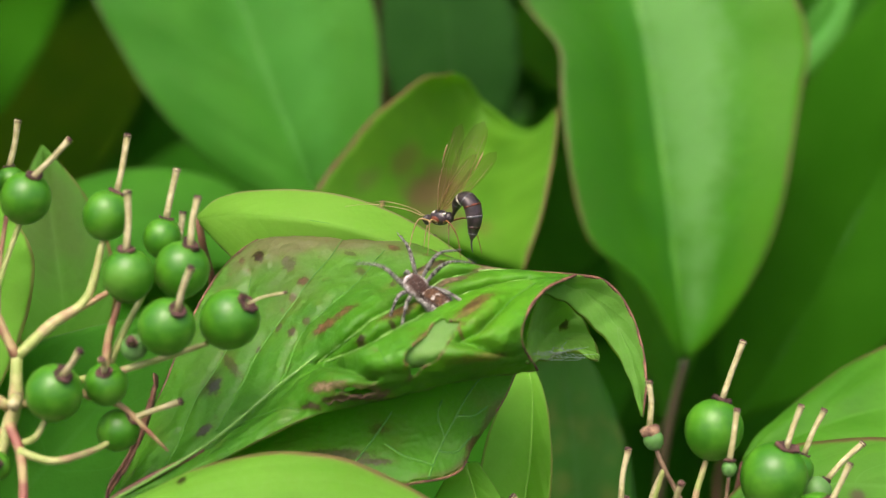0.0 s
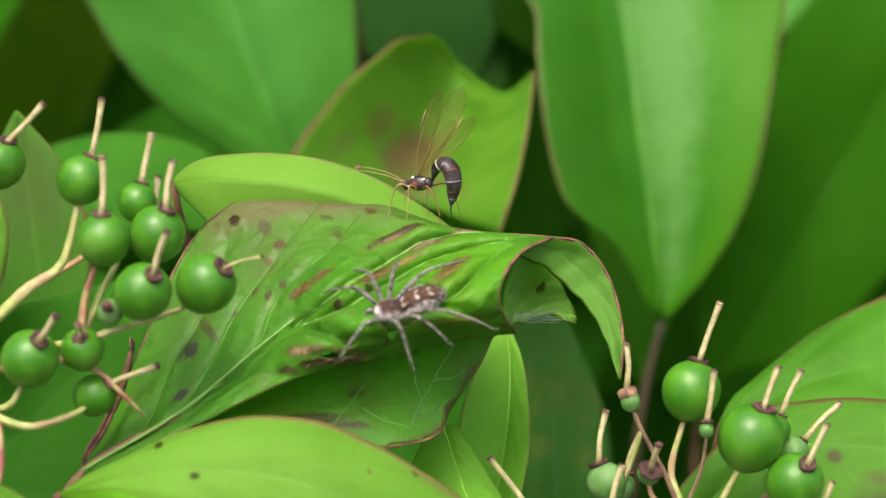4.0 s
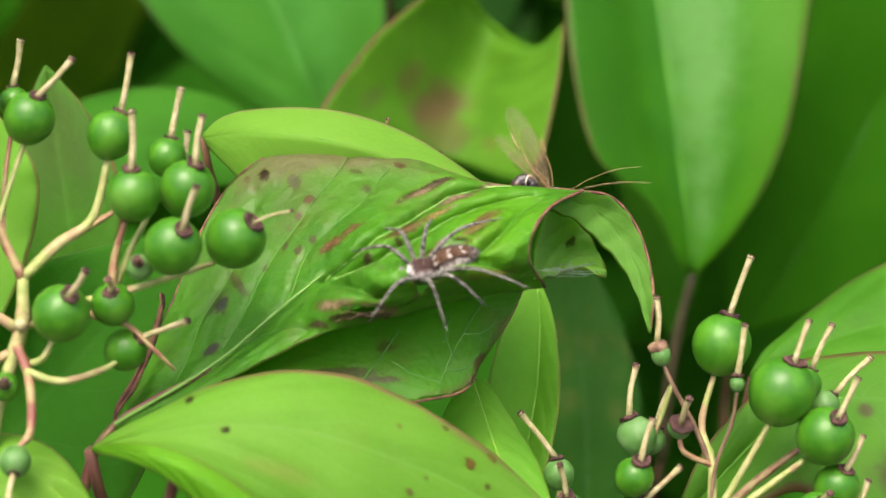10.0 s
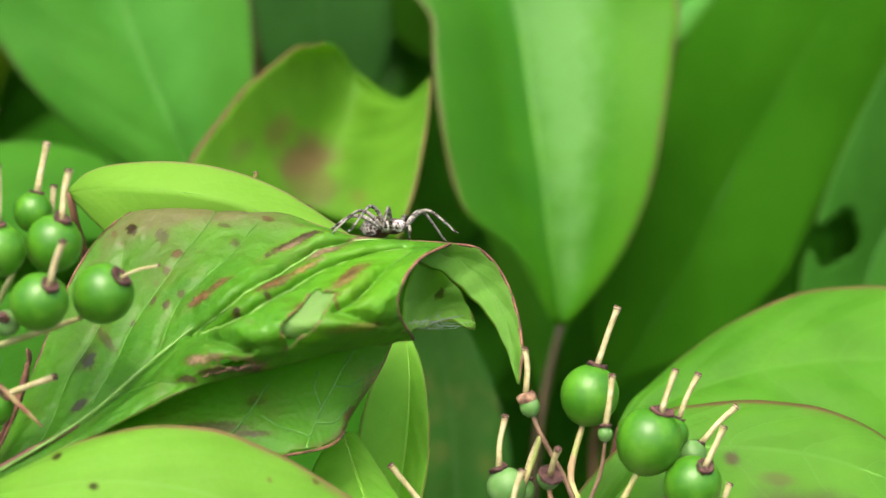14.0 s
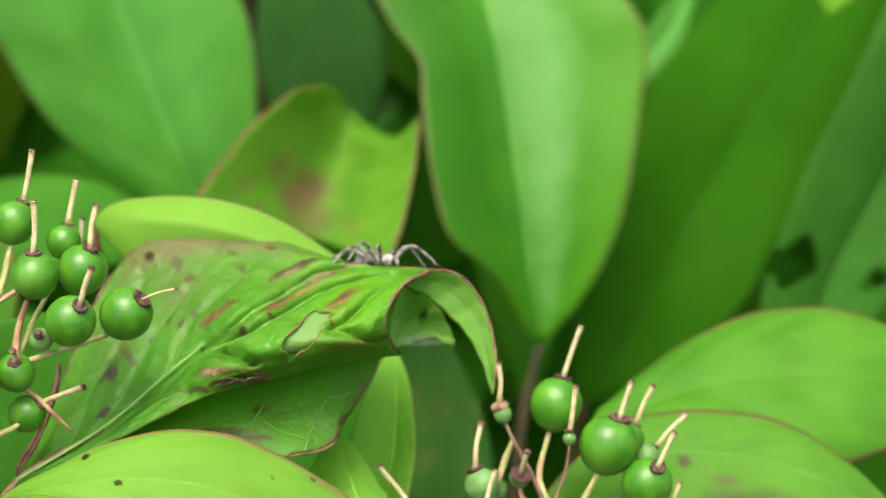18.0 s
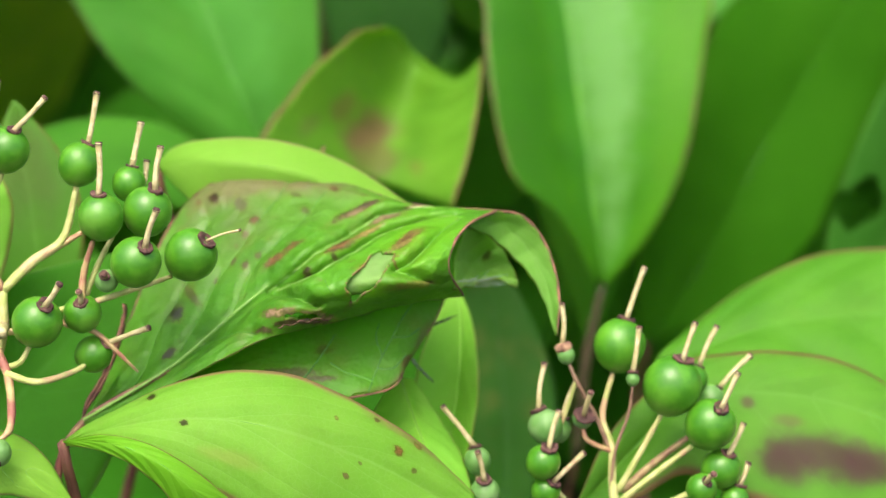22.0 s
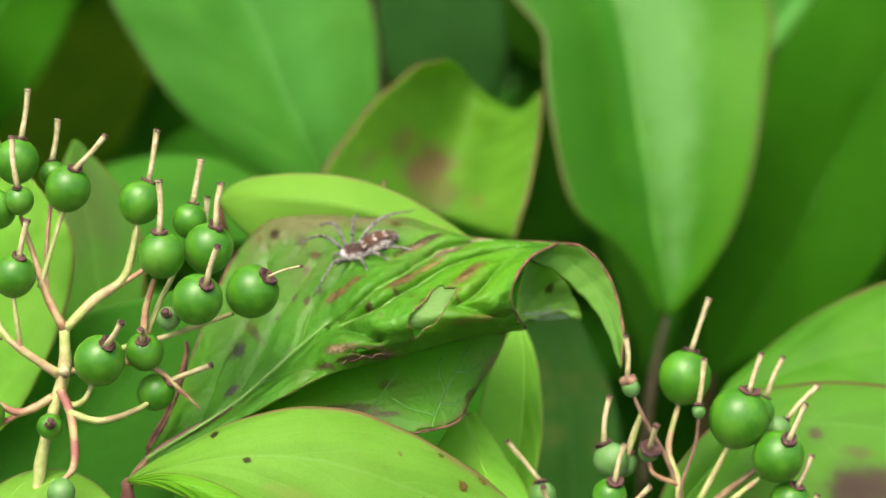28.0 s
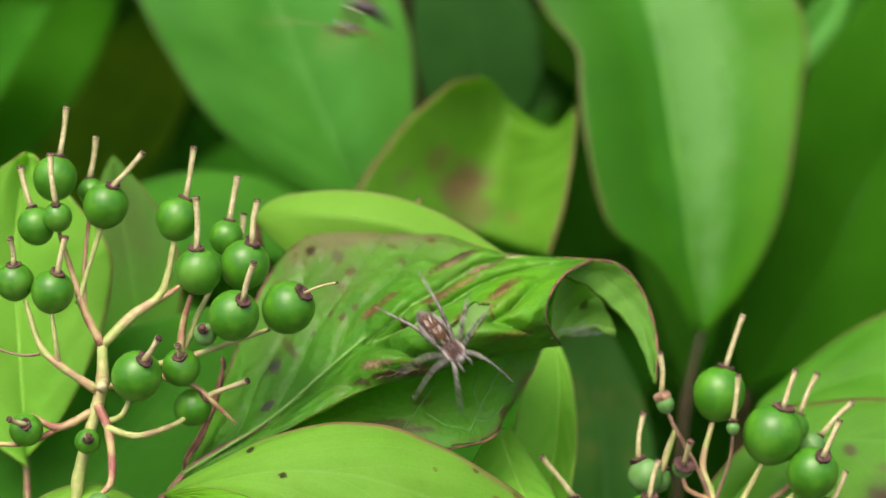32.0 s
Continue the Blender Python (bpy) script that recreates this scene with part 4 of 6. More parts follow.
outline_leaf("light green pointed leaf tucked under the curled leaf",
             [(3.09, 11.00, -15.92), (1.69, 9.50, -18.13), (1.13, 7.00, -20.64), (1.66, 4.50, -23.09), (3.52, 3.00, -26.15)],
             [(4.47, 10.50, -15.21), (5.25, 8.50, -17.76), (6.11, 6.00, -20.27), (7.00, 3.50, -22.71), (8.29, 2.00, -26.54)],
             [(5.62, 10.00, -14.96), (7.53, 8.00, -17.72), (9.26, 6.00, -20.54), (10.79, 4.00, -23.14), (11.75, 2.00, -26.54)],
             BRIGHT, rib=0.2, rib_material=RIB_PALE, cup=0.3, quilt=0.12, seed=11)
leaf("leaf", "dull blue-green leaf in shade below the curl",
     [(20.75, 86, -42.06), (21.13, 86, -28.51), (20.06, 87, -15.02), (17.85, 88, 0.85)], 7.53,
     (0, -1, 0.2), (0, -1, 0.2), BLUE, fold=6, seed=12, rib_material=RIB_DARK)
outline_leaf("yellow-green leaf standing behind the berry cluster",
             [(-47.38, 9, -18.3), (-51.7, 9, -15.11), (-55.37, 9, -10.06), (-57.16, 9, -3.79), (-56.42, 9, 3.69), (-53.82, 9, 9.89), (-50.62, 9, 14.2), (-47.45, 9, 16.32)],
             [(-48.04, 11, -17.2), (-48.22, 11, -12.8), (-48.4, 11, -8.4), (-48.7, 11, -3.35), (-48.86, 11, 2.32), (-48.78, 11, 7.35), (-48.2, 11, 12.38), (-47.38, 11, 16.46)],
             [(-47.23, 9, -16.74), (-43.54, 9, -12.75), (-40.46, 9, -6.89), (-38.49, 9, -1.31), (-37.79, 9, 3.35), (-38.55, 9, 6.49), (-41.92, 9, 10.92), (-46.21, 9, 15.99)],
             BRIGHT, petiole=[(-47.3, 10, -34), (-47.6, 10, -26)], stalk=0.5, rib=0.2, rib_material=RIB_PALE, cup=0.8, quilt=0.25, seed=13)
leaf("leaf", "dull green leaf with a brown edge behind the berries",
     [(-37.7, 32, -9.38), (-38.87, 32, 0.83), (-40.24, 33, 9.05), (-41.61, 34, 17.32)], 6.11,
     (0, -1, 0.3), (0, -1, 0.3), DULLRIM, fold=8, seed=14, rib_material=RIB_SOFT)
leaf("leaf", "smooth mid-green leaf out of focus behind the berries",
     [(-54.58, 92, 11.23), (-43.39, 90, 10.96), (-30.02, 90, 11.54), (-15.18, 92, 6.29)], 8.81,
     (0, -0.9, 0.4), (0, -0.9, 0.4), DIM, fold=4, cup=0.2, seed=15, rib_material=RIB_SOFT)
leaf("leaf", "small bright leaf below the berry cluster",
     [(-47.56, -6, -26.25), (-41.51, -7, -22.78), (-35.73, -7, -22.31), (-29.59, -6, -26.58)], 4.34,
     (0, -0.8, 0.6), (0, -0.8, 0.6), YOUNG, fold=4, cup=0.2, seed=16, side=(6, 0.3, 1.5, 0.07, RIB_PALE), rib_material=RIB_SOFT, rib=0.3)
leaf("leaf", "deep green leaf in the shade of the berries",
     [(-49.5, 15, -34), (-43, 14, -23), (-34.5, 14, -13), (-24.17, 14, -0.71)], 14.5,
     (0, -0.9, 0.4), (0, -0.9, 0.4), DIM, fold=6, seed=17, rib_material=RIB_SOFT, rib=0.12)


# ---- lofted blades: the curled leaf and the folded one ----
def loft(columns, n, m, relief=None):
    """A grid through smooth curves: each column runs along the blade, and the columns follow one another across it."""
    lines = [spline(c, n) for c in columns]
    grid = []
    for i in range(n + 1):
        row = spline([l[i] for l in lines], m)
        if relief:
            row = [p + Vector((0, -0.75, 0.66)) * relief(i / n, j / m) for j, p in enumerate(row)]
        grid.append(row)
    return grid


def folded_leaf():
    left = [(-13.84, 66, 13.79), (-10.29, 68, 19.35), (-6.33, 71, 24.26), (-1.89, 74, 28.47), (1.62, 76, 30.22), (3.59, 78, 30.56)]
    inner = [(-6.94, 70, 11.07), (-4.29, 74, 16.01), (-1.24, 77, 20.61), (2.13, 80, 25.69), (4.43, 82, 29.14), (5.79, 83, 30.22)]
    rib = [(1.39, 76, 9.12), (3.31, 80, 13.98), (5.32, 83, 18.24), (7.11, 85, 22.27), (8.03, 86, 25.69), (8.31, 86, 27.36)]
    outer = [(8.12, 72, 6.47), (9.88, 74, 11.72), (11.25, 76, 16.24), (12.34, 77, 19.95), (13.24, 78, 22.45), (13.54, 79, 23.34)]
    right = [(12.62, 66, 4.69), (14.57, 67, 10.56), (15.88, 69, 15.75), (16.72, 71, 20.24), (17.15, 72, 23.9), (17.25, 73, 25.59)]
    ob = thing("leaf", rib[0], "red-rimmed green leaf with a brown stain, folded upright", "leaf", "leaves of the shrub")
    part("blade", sheet(loft([left, inner, rib, outer, right], 30, 24, lambda s, v: 0.25 * math.sin(s * 20)), rib[0]), HIND, ob)
    part("midrib", tube([Vector(p) + Vector((0, 0.6, 0)) for p in rib], [0.4, 0.35, 0.3, 0.15], rib[0], n=20), RIB_OLIVE, ob)
    low = Vector(rib[0]) + Vector((2, 6, -26))
    TWIG_ENDS.append(low)
    part("petiole", tube([low, Vector(rib[0]) + Vector((1, 2, -10)), rib[0]], [0.7, 0.6, 0.5], rib[0]), VEIN_RED, ob)


def curled_leaf():
    rear = [(-28.42, 3, -17.58), (-25.68, 9, -9.4), (-21.49, 14, 1.54), (-16.31, 16, 6.9), (-8.39, 16, 7.83), (-1.02, 13, 6.33), (5.6, 9, 4.19), (14.7, 5, 3.34)]
    slope = [(-28.66, 1, -18.03), (-22.96, 4, -11.33), (-17.05, 7, -3.96), (-12.54, 9, 0.9), (-7.06, 9, 2.51), (-0.47, 6, 1.89), (5.39, 2, 1.54), (11.69, 0, 2.01)]
    rib = [(-29.05, -1, -18.68), (-20.18, 0, -13.33), (-13.43, 1, -7.67), (-9.52, 2, -4.57), (-4.67, -1, -2.08), (0.56, -3, -1.74), (5.7, -5, -1.35), (9.57, -5, -0.35)]
    front = [(-29.16, -1, -18.99), (-19.47, -2, -13.88), (-12.15, -3, -8.88), (-8.62, -4.5, -6.90), (-4.05, -6.5, -5.23), (1.04, -7.5, -4.59), (6.13, -7.2, -3.99), (9.07, -5.5, -2.91)]
    fold = [(-29.26, -1, -19.20), (-19.02, -3, -14.38), (-11.20, -4.5, -10.46), (-7.70, -4.5, -9.26), (-2.32, -3.5, -8.11), (2.35, -2.5, -6.85), (6.91, -1.5, -6.09), (10.82, 0, -5.64)]
    base = (-29.68, -1, -19.19)
    ob = thing("curled_leaf", base, "curled green leaf with brown scars, holes and silk inside", "leaf", "leaves of the shrub")

    creases = [[(0.415, 0.525), (0.535, 0.483), (0.65, 0.383), (0.755, 0.217), (0.845, 0.067), (0.9, 0.01)], [(0.435, 0.55), (0.56, 0.575), (0.67, 0.467), (0.775, 0.325), (0.87, 0.208), (0.945, 0.108)],
               [(0.43, 0.558), (0.5, 0.72), (0.545, 0.83)], [(0.28, 0.5), (0.39, 0.392), (0.485, 0.358), (0.585, 0.275), (0.655, 0.092)],
               [(0.175, 0.425), (0.245, 0.35), (0.31, 0.3), (0.425, 0.275), (0.53, 0.167), (0.58, 0.042)], [(0.79, 0.62), (0.855, 0.525), (0.93, 0.358), (0.965, 0.175)],
               [(0.09, 0.408), (0.17, 0.242), (0.235, 0.208), (0.305, 0.175), (0.37, 0.1)], [(0.59, 0.667), (0.6, 0.842)], [(0.79, 0.62), (0.865, 0.725), (0.96, 0.84)], [(0.215, 0.5), (0.265, 0.733), (0.31, 0.9)]]

    def relief(s, v):
        z = 0.24 * noise.noise((s * 16, v * 10, 0)) + 0.09 * noise.noise((s * 46, v * 30, 3))
        return z - 0.6 * math.exp(-((v - 0.5) / 0.028) ** 2) * max(0, 1 - s / 0.45)

    def hole(s, v):
        ds, dv = (s - 0.71) / 0.074, (v - 0.675 + 2.3 * (s - 0.71)) / 0.125
        torn = ((s - 0.49) / 0.045) ** 2 + ((v - 0.915 - 0.9 * (s - 0.49)) / 0.03) ** 2 < 1 + 0.4 * math.sin(s * 160)
        return ds * ds + dv * dv < 1 + 0.25 * math.sin(5 * math.atan2(dv, ds) + 1) or torn
    grid = loft([rear, slope, rib, front, fold], 150, 84, relief)
    flat = np.array([[tuple(p) for p in row] for row in grid])

    def place(s, v):
        return grid[min(150, max(0, round(s * 150)))][min(84, max(0, round(v * 84)))]
    far, faint = np.full(flat.shape[:2], 9.0), np.full(flat.shape[:2], 9.0)
    for k, run in enumerate(creases):
        near = faint if k in (3, 4, 6, 7) else far
        for p in spline([place(*q) for q in run], 60):
            np.minimum(near, np.linalg.norm(flat - np.array(p), axis=2), out=near)
    s_at, v_at = np.meshgrid(np.linspace(0, 1, 151), np.linspace(0, 1, 85), indexing="ij")
    ramp = np.clip(np.minimum(np.minimum(6 * s_at, 8 * (1 - s_at)), np.minimum(14 * v_at, 10 * (1 - v_at))), 0, 1)
    puff = (1.7 * (1 - np.exp(-(far / 0.8) ** 2)) - 0.35 * np.exp(-(far / 0.25) ** 2)) * ramp * (0.3 + 0.7 * np.clip((s_at - 0.3) / 0.15, 0, 1))
    puff -= (0.3 * np.exp(-(faint / 0.7) ** 2) + 0.12 * np.exp(-(faint / 0.2) ** 2)) * ramp
    grid = [[p + Vector((0, -0.95, 0.3)) * float(puff[i, j] - 0.5 * ramp[i, j]) for j, p in enumerate(row)] for i, row in enumerate(grid)]
    part("blade", sheet(grid, base, 0.24, hole), MAIN, ob)

    def at(s, v):
        return blend(grid, s, v)
    runs = creases
    for run in runs:
        pts = []
        for q in spline([(s0, v0, 0) for s0, v0 in run], 28):
            s1, v1 = q.x, q.y
            if s1 > 0.97 or hole(s1, v1) or hole(s1 + 0.02, v1):
                break
            pts.append(at(s1, v1) + Vector((0, -0.15, 0.12)))
        if len(pts) > 2:
            fat = 1.1 if run in creases[:2] else 0.55
            part("vein", tube(pts, [0.12 * fat] + [0.085 * fat] * (len(pts) - 2) + [0.03], base, n=60, seg=6), VEIN if run in creases[:2] else VEIN_DULL, ob, "pale side vein")
    rnd = random.Random(8)
    for k in range(26):
        s0, v0 = rnd.uniform(0.5, 0.95), rnd.uniform(0.12, 0.85)
        ds, dv = rnd.uniform(0.006, 0.025), rnd.uniform(0.05, 0.12)
        if not hole(s0, v0) and not hole(s0 + ds, v0 + dv):
            p, q = at(s0, v0), at(s0 + ds, v0 + dv)
            part("cross_vein", tube([p, at(s0 + ds / 2 + 0.004, v0 + dv / 2), q], [0.02, 0.035, 0.015], base, n=6, seg=5), VEIN_DULL, ob)
    ring = []
    for k in range(33):
        a = math.tau * k / 32
        r = math.sqrt(1 + 0.25 * math.sin(5 * a + 1)) * 1.03
        s1 = 0.71 + 0.074 * r * math.cos(a)
        ring.append(at(s1, 0.675 - 2.3 * (s1 - 0.71) + 0.125 * r * math.sin(a)) + Vector((0, -0.05, 0.02)))
    part("hole_rim", tube(ring, [0.07 + 0.03 * math.sin(k * 2.1) for k in range(33)], base, n=96, seg=6), SCAB, ob, "ochre-brown scabbed rim of the hole")
    part("torn_rim", tube([at(0.4 + 0.016 * k, 0.93 + 0.004 * k + 0.012 * math.sin(k * 2.3)) + Vector((0, -0.1, 0.0)) for k in range(11)], [0.06] + [0.12, 0.09, 0.13] * 3 + [0.05], base, n=60, seg=6), CALYX_TAN, ob, "dry tan edge of a tear")
    edge = [rear[-1], slope[-1], rib[-1], front[-1], fold[-1]]
    part("rim", tube(edge, [0.16] * 5, base, n=30, seg=6), RIM, ob, "dry dark brown leaf margin")
    part("rim", tube(rear[1:], [0.14] * 7, base, n=50, seg=6), RIM, ob, "reddish brown leaf margin")
    top = [(-20.08, 1.5, -14.28), (-12.79, 3, -10.32), (-5.35, 4, -7.49), (1.64, 5, -5.98), (9.36, 6, -5.25)]
    belly = [(-19.36, -0.5, -15.29), (-12.09, 0, -13.05), (-3.72, 1, -11.88), (2.65, 2, -10.42), (7.80, 4.2, -8.70)]
    hem = [(-18.88, -2, -16.66), (-11.37, -2, -15.89), (-1.60, -1.8, -16.34), (3.32, -0.8, -15.26), (5.04, 2.5, -12.60)]
    low_grid = loft([top, belly, hem], 130, 60, lambda s, v: (0.2 * math.sin(s * 22 - v * 5) + 0.22 * noise.noise((s * 9, v * 4, 7))) * v + 0.1 * noise.noise((s * 50, v * 20, 2)))
    part("lower_lobe", sheet(low_grid, base, 0.24, lambda s, v: v > 0.97 + 0.03 * noise.noise((s * 28, 2, 5))), LOBE, ob, "shaded lower half of the leaf")
    for run in ([(0.6, 0.97), (0.68, 0.75), (0.78, 0.5), (0.88, 0.15)], [(0.78, 0.5), (0.86, 0.55), (0.93, 0.5)], [(0.72, 0.66), (0.71, 0.45), (0.74, 0.3)], [(0.68, 0.75), (0.78, 0.82), (0.88, 0.78)],
                [(0.35, 0.9), (0.45, 0.6), (0.56, 0.3)], [(0.64, 0.86), (0.55, 0.75), (0.5, 0.6)]):
        pts = [blend(low_grid, q.x, q.y) + Vector((0, -0.2, 0.06)) for q in spline([(s1, v1, 0) for s1, v1 in run], 12)]
        part("vein", tube(pts, [0.12] + [0.085] * (len(pts) - 2) + [0.03], base, n=30, seg=6), VEIN_LOBE, ob, "pale side vein")
    out = [(14.6, 5, 3.34), (17.5, 6, 2.85), (19.68, 6, 0.54), (20.97, 5, -2.89), (21.33, 3, -6.63), (20.93, 2, -10.07)]
    ins = [(11.1, 1, 1.65), (13.87, 5, 0.58), (16.38, 6, -1.5), (18.35, 5, -3.68), (19.86, 4, -6.65), (20.72, 2, -9.96)]
    mid = [(Vector(a) + Vector(b)) / 2 + Vector((0, 1.2 * (1 - k / 5), 0)) for k, (a, b) in enumerate(zip(out, ins))]
    part("tip_flap", sheet(loft([out, mid, ins], 50, 16, lambda s, v: 0.12 * math.sin(s * 40)), base, 0.24), PALE, ob, "pale underside of the rolled tip")
    part("rim", tube(out, [0.15] * 5 + [0.08], base, n=30, seg=6), RIM, ob, "dry brown leaf margin")
    part("rim", tube([top[-1], belly[-1], hem[-1], hem[-2], hem[-3]], [0.12] * 5, base, n=30, seg=6), RIM, ob, "dry brown leaf margin")
    wall_a = [(11.26, 2, 1.55), (14.07, 8, 0.7), (16.17, 9, -1.63), (17.07, 6, -4.23)]
    wall_b = [(10.06, 2, -1.96), (12.4, 8, -2.31), (14.94, 9, -3.17), (17.07, 6, -4.56)]
    wall_c = [(9.69, -3, -5.03), (11.87, 4, -4.8), (14.13, 7, -4.01), (17.06, 6, -4.89)]
    part("inner_fold", sheet(loft([wall_a, wall_b, wall_c], 40, 20, lambda s, v: 0.2 * math.sin(s * 23 + v * 9)), base, 0.24), INNER, ob, "dull green inside of the roll")
    behind = [[p + Vector((0, 1.0, 0.15)) for p in row[38:72]] for row in grid[93:120]]
    part("inner_fold", sheet(behind, base, 0.2), HOLLOW, ob, "pale inside of the roll behind the hole")
    part("midrib", tube([Vector(p) + Vector((0, -0.35, 0.3)) for p in rib[:4]] + [at(0.45, 0.49)], [0.2, 0.13, 0.1, 0.09, 0.08], base, n=30), VEIN, ob, "pale raised midrib")
    low = Vector(base) + Vector((-6, 3, -30))
    TWIG_ENDS.append(low)
    part("petiole", tube([low, Vector(base) + Vector((-3, 1, -9)), base, rib[1]], [0.55, 0.5, 0.42, 0.24], base, n=20), VEIN_RED, ob, "reddish leaf stalk")
    for k in range(16):
        rnd = random.Random(k)
        a = Vector(wall_c[0]).lerp(Vector(wall_c[2]), rnd.random()) + Vector((0, -0.3, rnd.uniform(0.2, 1.0)))
        b = Vector(wall_c[1]).lerp(Vector(wall_c[3]), rnd.random()) + Vector((0, -0.5, rnd.uniform(0.0, 1.4)))
        part("silk_thread", tube([a, (a + b) / 2 + Vector((0, 0, -0.2)), b], [0.02] * 3, base, n=6, seg=4), SILK, ob, "white silk thread")


INNER = leaf_material("roll_inside", (0.16, 0.38, 0.06), (0.21, 0.45, 0.09), (0.2, 0.38, 0.12), DARK_BROWN, 0.03, veins=5, trans=0.35, spec=0.12, lines=0.3, lift=0.3, pucker=0.3, blotch=[(0.45, 0.3, 0.05, 0.1, 0, DARK_BROWN, 0.9)])
SCAB = plain_material("scab", (0.12, 0.06, 0.03), (0.28, 0.2, 0.07), 1200, rough=0.85, bump=0.9)
RIM = plain_material("dry_margin", (0.1, 0.04, 0.03), (0.24, 0.12, 0.07), 700, rough=0.8, bump=0.8)
SILK = plain_material("silk", (0.17, 0.25, 0.18), (0.28, 0.36, 0.29), 900, rough=0.4)
folded_leaf()
curled_leaf()


# ---- berry clusters ----
def lathe(profile, seg=18):
    """A turned body from (radius, height) pairs in mm, standing on z."""
    bm = bmesh.new()
    rings = [[bm.verts.new((0.001 * r * math.cos(k * math.tau / seg), 0.001 * r * math.sin(k * math.tau / seg), 0.001 * h)) for k in range(seg)]
             if r > 0 else [bm.verts.new((0, 0, 0.001 * h))] for r, h in profile]
    for a, b in zip(rings, rings[1:]):
        for k in range(seg):
            q = [a[k % len(a)], a[(k + 1) % len(a)], b[(k + 1) % len(b)], b[k % len(b)]]
            q = list(dict.fromkeys(q))
            if len(q) > 2:
                bm.faces.new(q)
    return bm


def berry(parent, base, centre, r, calyx, tip, material=None, crown=0.33, stick=0.33, withered=False, dull=False):
    """One drupe with the dry crown and the style left by its flower. centre, calyx and tip in the plant frame, r in mm."""
    c, k, e = Vector(centre), Vector(calyx), Vector(tip)
    axis = (k - c).normalized()
    prof = [(0, -1.06 * r)] + [(r * math.sin(a) * (1 - 0.05 * math.cos(a)), -r * 1.05 * math.cos(a)) for a in [math.pi * i / 14 for i in range(1, 14)]] + [(0, 1.03 * r)]
    ob = part("berry", lathe(prof), material or BERRY, parent)
    turn = (PLANT.to_3x3() @ axis).to_track_quat("Z", "Y")
    ob.matrix_basis = Matrix.Translation(V(c) - V(base)) @ turn.to_matrix().to_4x4()
    cr = 0.95 * r if withered else max(0.5, crown * r) if r > 1.15 else 0.85 * r
    rnd = random.Random(int(abs(c.x * 100 + c.z * 37)))
    if withered:  # the whole small fruit is a shrunken brown knob
        bm = lathe([(0, 0.2 * r), (cr * 0.75, 0.3 * r), (cr * 1.05, 0.75 * r), (cr * 1.0, 1.2 * r), (cr * 0.6, 1.5 * r), (0, 1.4 * r)], 16)
    else:
        bm = lathe([(0, 0.98 * r), (cr * 0.8, 0.93 * r), (cr * 0.98, 0.98 * r), (cr * 1.0, 1.0 * r + 0.2 * cr), (cr * 0.9, 1.0 * r + 0.32 * cr), (cr * 0.62, 1.0 * r + 0.12 * cr), (cr * 0.4, 1.0 * r + 0.1 * cr), (0, 1.0 * r + 0.16 * cr)], 20)
    turn0 = rnd.uniform(0, 6)
    for v in bm.verts:
        a = math.atan2(v.co.y, v.co.x)
        tooth = max(0, math.cos(2 * (a - turn0))) ** 2 if v.co.z > 0.00095 * r else 0
        k = 1 + rnd.uniform(-0.13, 0.13) + (0 if withered else 0.28 * tooth)
        v.co = (v.co.x * k, v.co.y * k, v.co.z + (0.00022 * cr * tooth if not withered else 0) + rnd.uniform(-0.00008, 0.00008) * cr)
    part("calyx", bm, CALYX_TAN if withered else CALYX, ob, "withered tan crown" if withered else "dry brown crown of the berry")
    q = turn.to_matrix().inverted()
    end = q @ ((V(e) - V(c))) * 1000
    start = Vector((0, 0, r * (1.35 if withered else 1.0)))
    w = stick
    bend = start.lerp(end, 0.5) + Vector((rnd.uniform(-0.2, 0.2), rnd.uniform(-0.2, 0.2), 0.1))
    part("style", rod([start, bend, start.lerp(end, 0.93), end], [w * 0.95, w * 0.82, w * 0.98, w * 1.22]), STYLE_DULL if dull else STYLE, ob, "yellowish dry style")
    part("stigma", rod([start.lerp(end, 0.97), end + (end - start).normalized() * 0.18], [w * 1.16, w * 0.95], n=3), CALYX, ob)
    return ob


def rod(pts, radii, n=8, seg=8):
    """A bent rod in a part's own millimetres."""
    bm = bmesh.new()
    line = spline(pts, n)
    rad = [v.x for v in spline([(r, 0, 0) for r in radii], n)]
    up, rings = Vector((0.31, 0.9, 0.27)).normalized(), []
    for i, c in enumerate(line):
        t = (line[min(i + 1, n)] - line[max(i - 1, 0)]).normalized()
        x = t.cross(up).normalized()
        y = x.cross(t)
        rings.append([bm.verts.new((c + (x * math.cos(k * math.tau / seg) + y * math.sin(k * math.tau / seg)) * rad[i]) * 0.001) for k in range(seg)])
    for a, b in zip(rings, rings[1:]):
        for k in range(seg):
            bm.faces.new((a[k], a[(k + 1) % seg], b[(k + 1) % seg], b[k]))
    bm.faces.new(rings[0][::-1])
    bm.faces.new(rings[-1])
    return bm


